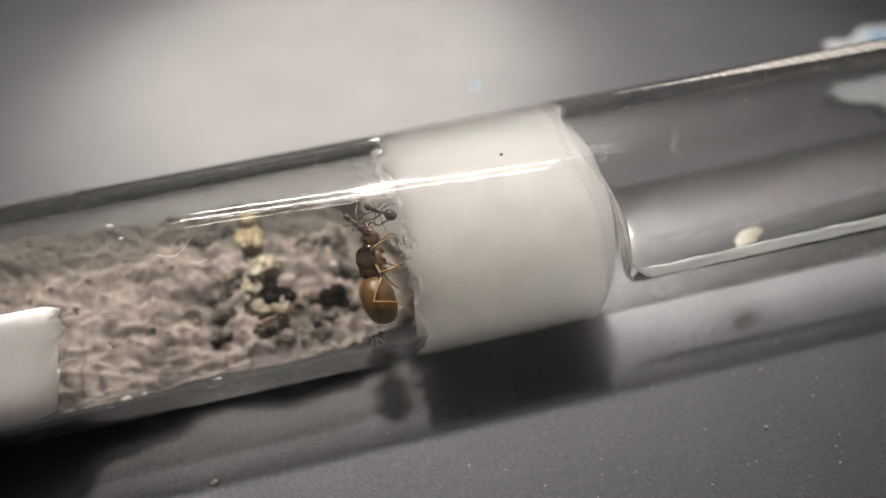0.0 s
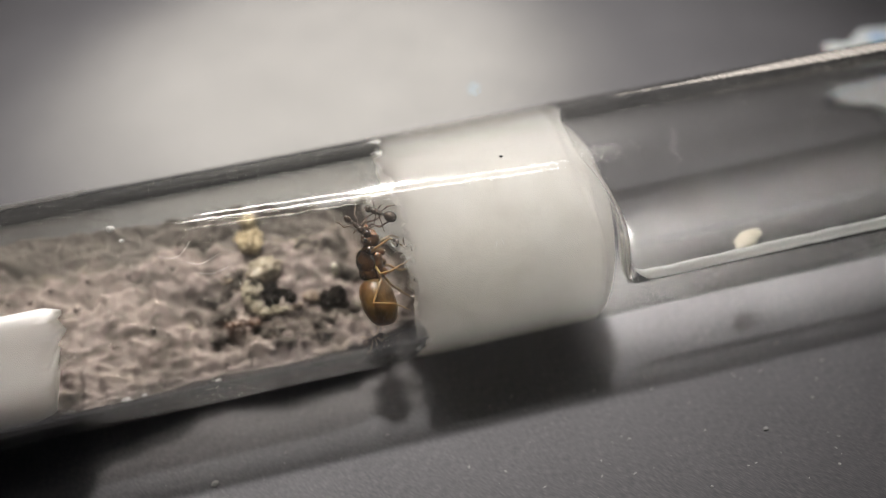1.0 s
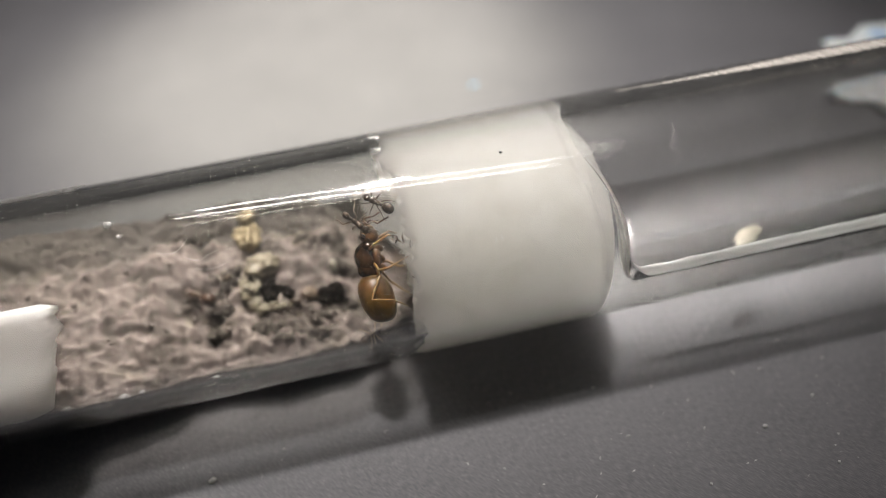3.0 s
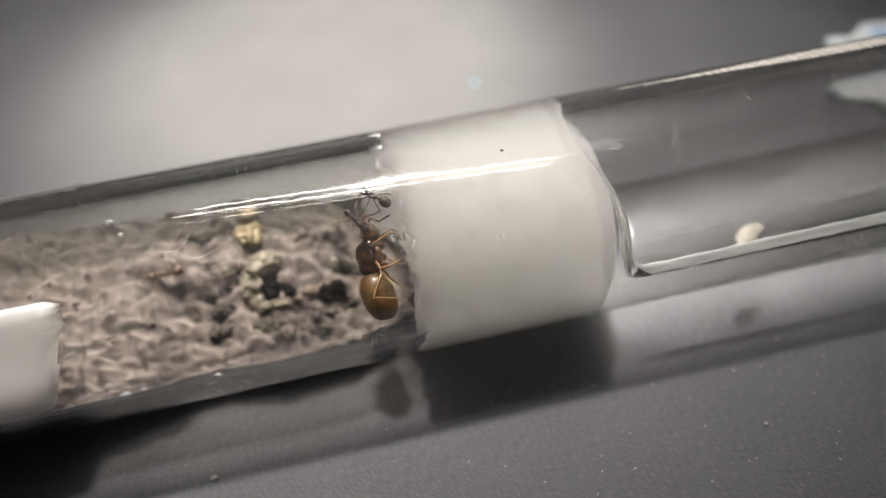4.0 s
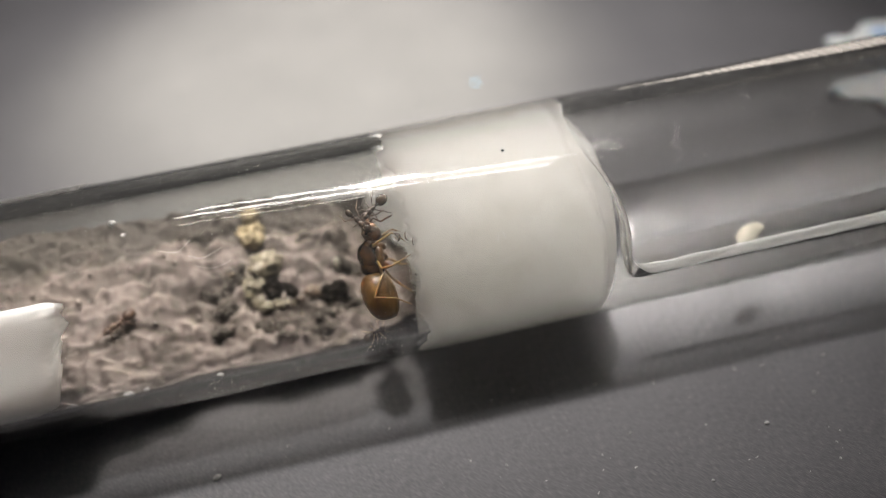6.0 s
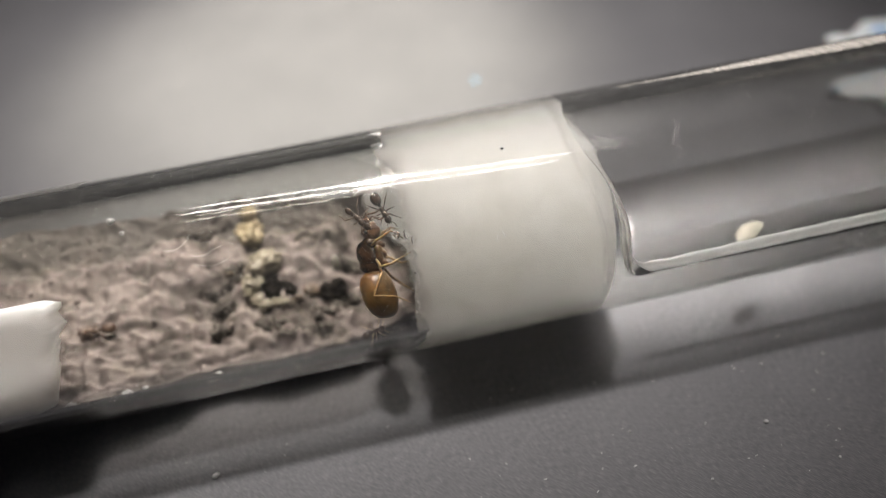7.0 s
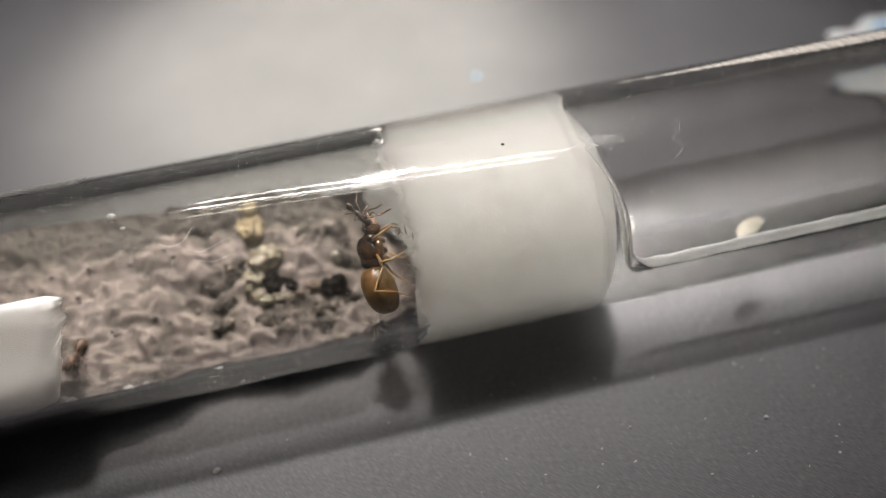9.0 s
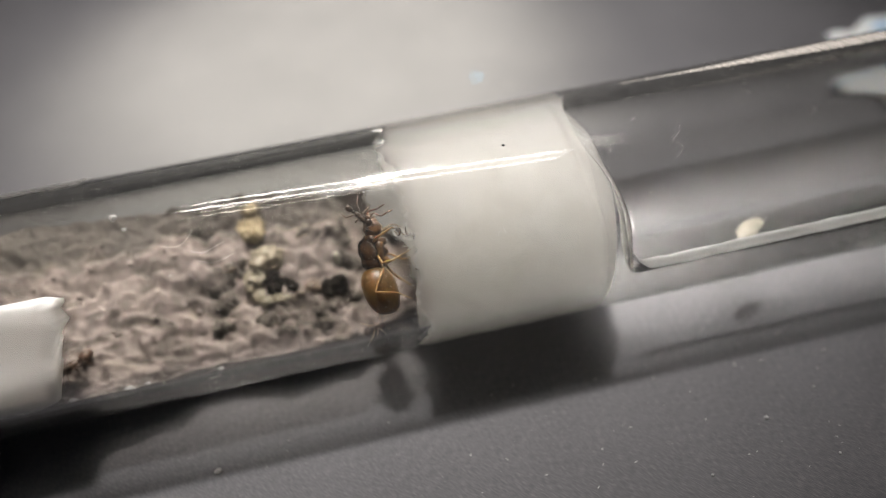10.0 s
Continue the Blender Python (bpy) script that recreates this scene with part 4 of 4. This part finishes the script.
def add_limbs(ant, L, mat, legs=True, seed=1):
    rng = random.Random(seed)
    made = []
    if legs:
        for i, (bx, fwd, reach) in enumerate(((0.24, 0.55, 0.27), (0.15, -0.15, 0.29), (0.05, -0.85, 0.33))):
            for sgn in (1, -1):
                pts = [p * L for p in leg_points((bx, sgn * 0.05, -0.05), sgn, reach * rng.uniform(0.75, 0.95), fwd + rng.uniform(-0.2, 0.2))]
                ob = part("leg", rod(pts, [0.017 * L, 0.016 * L, 0.016 * L, 0.010 * L, 0.006 * L]), mat, ant)
                made.append((ob, pts[0], i, sgn))
    for sgn in (1, -1):
        w = rng.uniform(0.8, 1.2)
        pts = [Vector(p) * L for p in ((0.455, sgn * 0.035, 0.03), (0.53, sgn * 0.12 * w, 0.07), (0.60, sgn * 0.16 * w, 0.02), (0.68, sgn * 0.17, -0.03))]
        ob = part("antenna", rod(pts, [0.010 * L, 0.008 * L, 0.009 * L, 0.008 * L]), mat, ant)
        made.append((ob, pts[0], 9, sgn))
    return made


def facing(x, s, d, heading, roll=0.0):
    """Pose on the viewer's side of the tube: heading in degrees from along the tube, back towards the viewer, then rolled."""
    base = Matrix(((1, 0, 0), (0, H2, -H2), (0, H2, H2))).to_4x4()
    m = Matrix.Translation(tube_point(x, s, d) * MM) @ base
    return m @ pose(0, 0, 0, 0, 0, heading) @ pose(0, 0, 0, roll, 0, 0)


def build_queen():
    L = 6.2
    mats = {"head": M["head_q"], "thorax": M["dark_q"], "gaster": M["gaster_q"], "leg": M["leg_q"]}
    q = build_ant("large amber and brown ant queen clinging to the cotton plug", L, "ants", True, mats)
    place = facing(-0.36, -1.58, 4.0, 90, 0) @ pose(0, 0, 0, -82, 0, 0)
    q.matrix_world = place
    inv = place.inverted()

    def limb(name, pts, radii, mat="leg_q", label=""):
        local = [inv @ (tube_point(*p) * MM) / MM for p in pts]
        return part(name, rod(local, [0.8 * r for r in radii], 5), M[mat], q, label)

    limb("leg", [(-0.2, 0.0, 4.55), (0.2, 0.25, 4.95), (1.15, 0.65, 5.05), (1.7, 0.2, 4.75), (2.0, -0.1, 4.65)], [0.09, 0.09, 0.07, 0.045, 0.02], label="amber front leg")
    limb("leg", [(-0.1, -0.9, 4.45), (0.1, -1.4, 5.05), (0.75, -1.35, 5.25), (1.5, -1.1, 4.95), (2.2, -0.9, 4.75)], [0.09, 0.095, 0.075, 0.045, 0.02], label="amber middle leg")
    limb("leg", [(0.0, -1.35, 4.45), (0.1, -1.75, 4.95), (-0.72, -3.0, 5.50), (0.63, -3.3, 5.35), (1.55, -3.9, 4.85)], [0.09, 0.09, 0.075, 0.055, 0.02], label="amber hind leg")
    limb("leg", [(-0.1, 0.2, 3.35), (0.5, 0.6, 2.95), (1.3, 0.9, 2.85), (1.9, 0.6, 2.85)], [0.09, 0.09, 0.07, 0.025])
    limb("leg", [(0.1, -0.9, 3.35), (0.8, -1.0, 2.85), (1.5, -1.5, 2.75), (2.1, -1.5, 2.75)], [0.09, 0.09, 0.07, 0.025])
    limb("leg", [(0.2, -1.4, 3.35), (0.7, -2.3, 2.85), (1.4, -3.0, 2.65), (2.0, -3.5, 2.65)], [0.09, 0.09, 0.07, 0.025])
    limb("antenna", [(-0.2, 1.45, 4.45), (0.2, 1.75, 4.95), (0.62, 1.45, 5.05), (1.1, 1.62, 5.15), (1.4, 1.7, 5.15)], [0.06, 0.055, 0.06, 0.06, 0.05], "head_q")
    limb("antenna", [(-0.4, 1.5, 3.65), (-0.1, 2.0, 3.65), (0.5, 2.0, 3.85), (1.0, 2.2, 4.05)], [0.06, 0.055, 0.06, 0.05], "head_q")
    return q


def crumpled(bm, centre, size, seed):
    """A heap of creased plastic sheet resting on the table and against the tube."""
    heap = bmesh.new()
    bmesh.ops.create_icosphere(heap, subdivisions=4, radius=1.0)
    at = {}
    for v in heap.verts:
        n = v.co.normalized()
        f = 0.90 + 0.22 * abs(fbm(n * 1.6 + Vector((seed, 2, 1)), 3)) + 0.10 * abs(fbm(n * 5.0 + Vector((1, seed, 4)), 3))
        n = Vector([math.copysign(abs(c) ** 0.55, c) for c in n])
        x, y, z = (c + k * q * f for c, k, q in zip(centre, n, size))
        z = max(z, 0.03)
        r = math.hypot(y, z - AXIS)
        if r < 8.3:
            y, z = y * 8.3 / r, max(0.03, AXIS + (z - AXIS) * 8.3 / r)
        at[v] = bm.verts.new((x, y, z))
    for f in heap.faces:
        bm.faces.new([at[v] for v in f.verts])
    heap.free()


def build_plastic():
    bm = bmesh.new()
    crumpled(bm, (58.9, 9.6, 2.15), (12.2, 12.3, 2.35), 5)
    ob = part("plastic_wrapper", bm, M["plastic"], smooth=False)
    tagged(ob, "crumpled white and blue plastic wrapper on the table", "wrapper")


def build_table_dust():
    rng = random.Random(21)
    bm = bmesh.new()
    for _ in range(320):
        x, y = rng.uniform(-30, 40), rng.uniform(-30, -9)
        s = 0.016 + 0.05 * rng.random() ** 3
        blob(bm, (x, y, s * 0.4), (s * 1.9, s * rng.uniform(0.4, 0.9), s * 0.5), pose(0, 0, 0, 0, 0, rng.uniform(0, 180)), 7, 5, 0.4, 1.5, x)
    for _ in range(150):
        x, y = rng.uniform(-50, 70), rng.uniform(10, 75)
        s = 0.06 + 0.08 * rng.random() ** 3
        blob(bm, (x, y, s * 0.5), (s, s, s * 0.7), None, 6, 4)
    tagged(part("table_dust", bm, M["dust"]), "pale dust grains scattered on the dark table", "dust", kind="stuff")
    bm = bmesh.new()
    blob(bm, (14.6, 29.3, 0.1), (0.28, 0.22, 0.1), None, 10, 7, 0.4, 1.5, 3)
    tagged(part("lint", bm, M["lint"]), "tiny speck of blue lint on the dark table", "lint")
    for x, y, s in ((23.3, -16.0, 0.36), (14.3, -14.4, 0.2), (18.0, -18.9, 0.24), (-13.5, -10.6, 0.5), (-13.4, -13.2, 0.5), (26.5, -19.5, 0.22), (27.6, -14.6, 0.2)):
        bm = bmesh.new()
        s *= 0.45
        blob(bm, (x, y, s * 0.5), (s, s * 0.8, s * 0.6), pose(0, 0, 0, 0, 0, 40 * s), 12, 8, 0.5, 1.6, x)
        tagged(part("grain", bm, M["dust"]), "pale grain lying on the dark table", "grain", "grains on the table")


build_labels()
build_dirt()
build_film_edges()
build_fuzz()
build_debris()
build_plastic()
build_table_dust()
queen = build_queen()
worker_a = build_ant("small dark brown worker ant climbing by the cotton", 2.15, "ants", plump=1.12)
limbs_a = add_limbs(worker_a, 2.15, M["worker_leg"], seed=2)
worker_b = build_ant("small dark brown worker ant feeding at the queen's mouth", 2.5, "ants", plump=0.62)
limbs_b = add_limbs(worker_b, 2.5, M["worker_leg"], seed=5)
BROWN = {"head": M["runner"], "thorax": M["runner"], "gaster": M["runner"], "leg": M["runner"]}
worker_c = build_ant("small brown worker ant running over the grey substrate", 2.7, "ants", mats=BROWN)
limbs_c = add_limbs(worker_c, 2.7, M["runner"], seed=7)
worker_d = build_ant("small brown worker ant upside down below the queen", 1.6, "ants")
limbs_d = add_limbs(worker_d, 1.6, M["pale_leg"], seed=11)


# ---- movement ----
def stir(limbs, step, amount, phase=0.0, still=None):
    """Swing legs and antennae about their roots; still is a stretch of little movement."""
    n = int(round(10.0 / step))
    for ob, root, i, sgn in limbs:
        rows = []
        r = Matrix.Translation(root * MM)
        for k in range(n + 1):
            t = k * step
            a = amount * (1.3 if i == 9 else 1.0)
            if still and still[0] < t < still[1]:
                a *= 0.25
            ang = a * math.sin(2 * math.pi * (t * (1.7 + 0.25 * i) + phase) + (i + (sgn > 0)) * math.pi)
            rows.append((t, r @ pose(0, 0, 0, 0.4 * ang, 0.3 * ang, ang) @ r.inverted()))
        walk(ob, rows)


def motions():
    walk(queen, [(t, queen.matrix_world @ pose(0, 0, 0, 0.25 * math.sin(t * 1.9), 0.3 * math.sin(t * 1.3), 0.35 * math.sin(t * 0.9))) for t in (0, 1.25, 2.5, 3.75, 5, 6.25, 7.5, 8.75, 10)])
    # x, up, out of the abdomen, heading
    rows = []
    for t, x, s, d, h in ((0, 1.46, 1.92, 5.3, 150), (1.5, 1.46, 1.92, 5.3, 150), (2.5, 1.48, 1.99, 5.3, 142), (3.8, 1.3, 2.51, 5.3, 147), (4, 1.22, 2.52, 5.3, 144), (4.5, 0.85, 2.83, 5.3, 135),
                          (5, 1, 2.84, 5.3, 146), (5.5, 1.06, 2.79, 5.3, 157), (5.9, 1, 2.75, 5.2, 200), (6.3, 0.86, 2.75, 5.1, 245), (6.8, 0.6, 2.84, 5.1, 290), (7.2, 0.64, 2.53, 5.1, 291),
                          (7.5, 0.84, 2.48, 4.7, 292), (8, 2.7, 2.25, 3.7, 300), (8.4, 3.7, 2.2, 3.2, 306), (9, 4.2, 2.2, 3, 312), (10, 4.4, 2.2, 3, 315)):
        m = facing(x, s, d, h, 8)
        rows.append((t, m @ pose(0.28 * 2.15 * MM, 0, 0)))
    walk(worker_a, rows)
    walk(worker_b, [(t, facing(-0.9 + 0.03 * math.sin(t * 3), 1.93 + 0.02 * math.sin(t * 2.2), 5.35, -50 + 2.5 * math.sin(t * 2.7), 35)) for t in [0.5 * i for i in range(21)]])
    rows = []
    for t, x, y, h in ((0, -7.7, -2.1, 200), (0.5, -8.3, -2.2, 190), (1, -9.8, -1.8, 170), (1.5, -10.8, -1.1, 165), (2, -11.1, -1.0, 172), (2.5, -11.5, -0.8, 172), (3.2, -12.7, 0.8, 135),
                       (3.8, -13.7, 2.0, 160), (4.2, -15.4, 1.4, 195), (4.6, -16.2, 0.9, 215), (5, -16.4, 0.3, 235), (5.5, -16.9, -0.7, 250), (6.2, -18.3, -1.3, 200),
                       (7, -19.3, -1.6, 175), (7.8, -19.6, -1.6, 190), (8.2, -19.8, -1.8, 205), (8.6, -20.2, -2.2, 235), (9.3, -21.0, -3.9, 250), (9.6, -21.0, -4.0, 235), (10, -20.8, -3.9, 215)):
        z = max(substrate_height(x + dx, y + dy) for dx in (-0.6, 0, 0.6) for dy in (-0.4, 0, 0.4))
        rows.append((t, pose(x * MM, y * MM, (AXIS + z + 0.3) * MM, 18, 0, h)))
    walk(worker_c, rows)
    walk(worker_d, [(t, facing(-1.3, -5.45, 3.1, 12 + 4 * math.sin(t * 2.3), 150 + 5 * math.sin(t * 3.1))) for t in [0.5 * i for i in range(21)]])
    stir(limbs_a, 0.2, 9, 0.1)
    stir(limbs_b, 0.4, 5, 0.3)
    stir(limbs_c, 0.2, 14, 0.0, (6.8, 8.2))
    stir(limbs_d, 0.2, 12, 0.6)


motions()
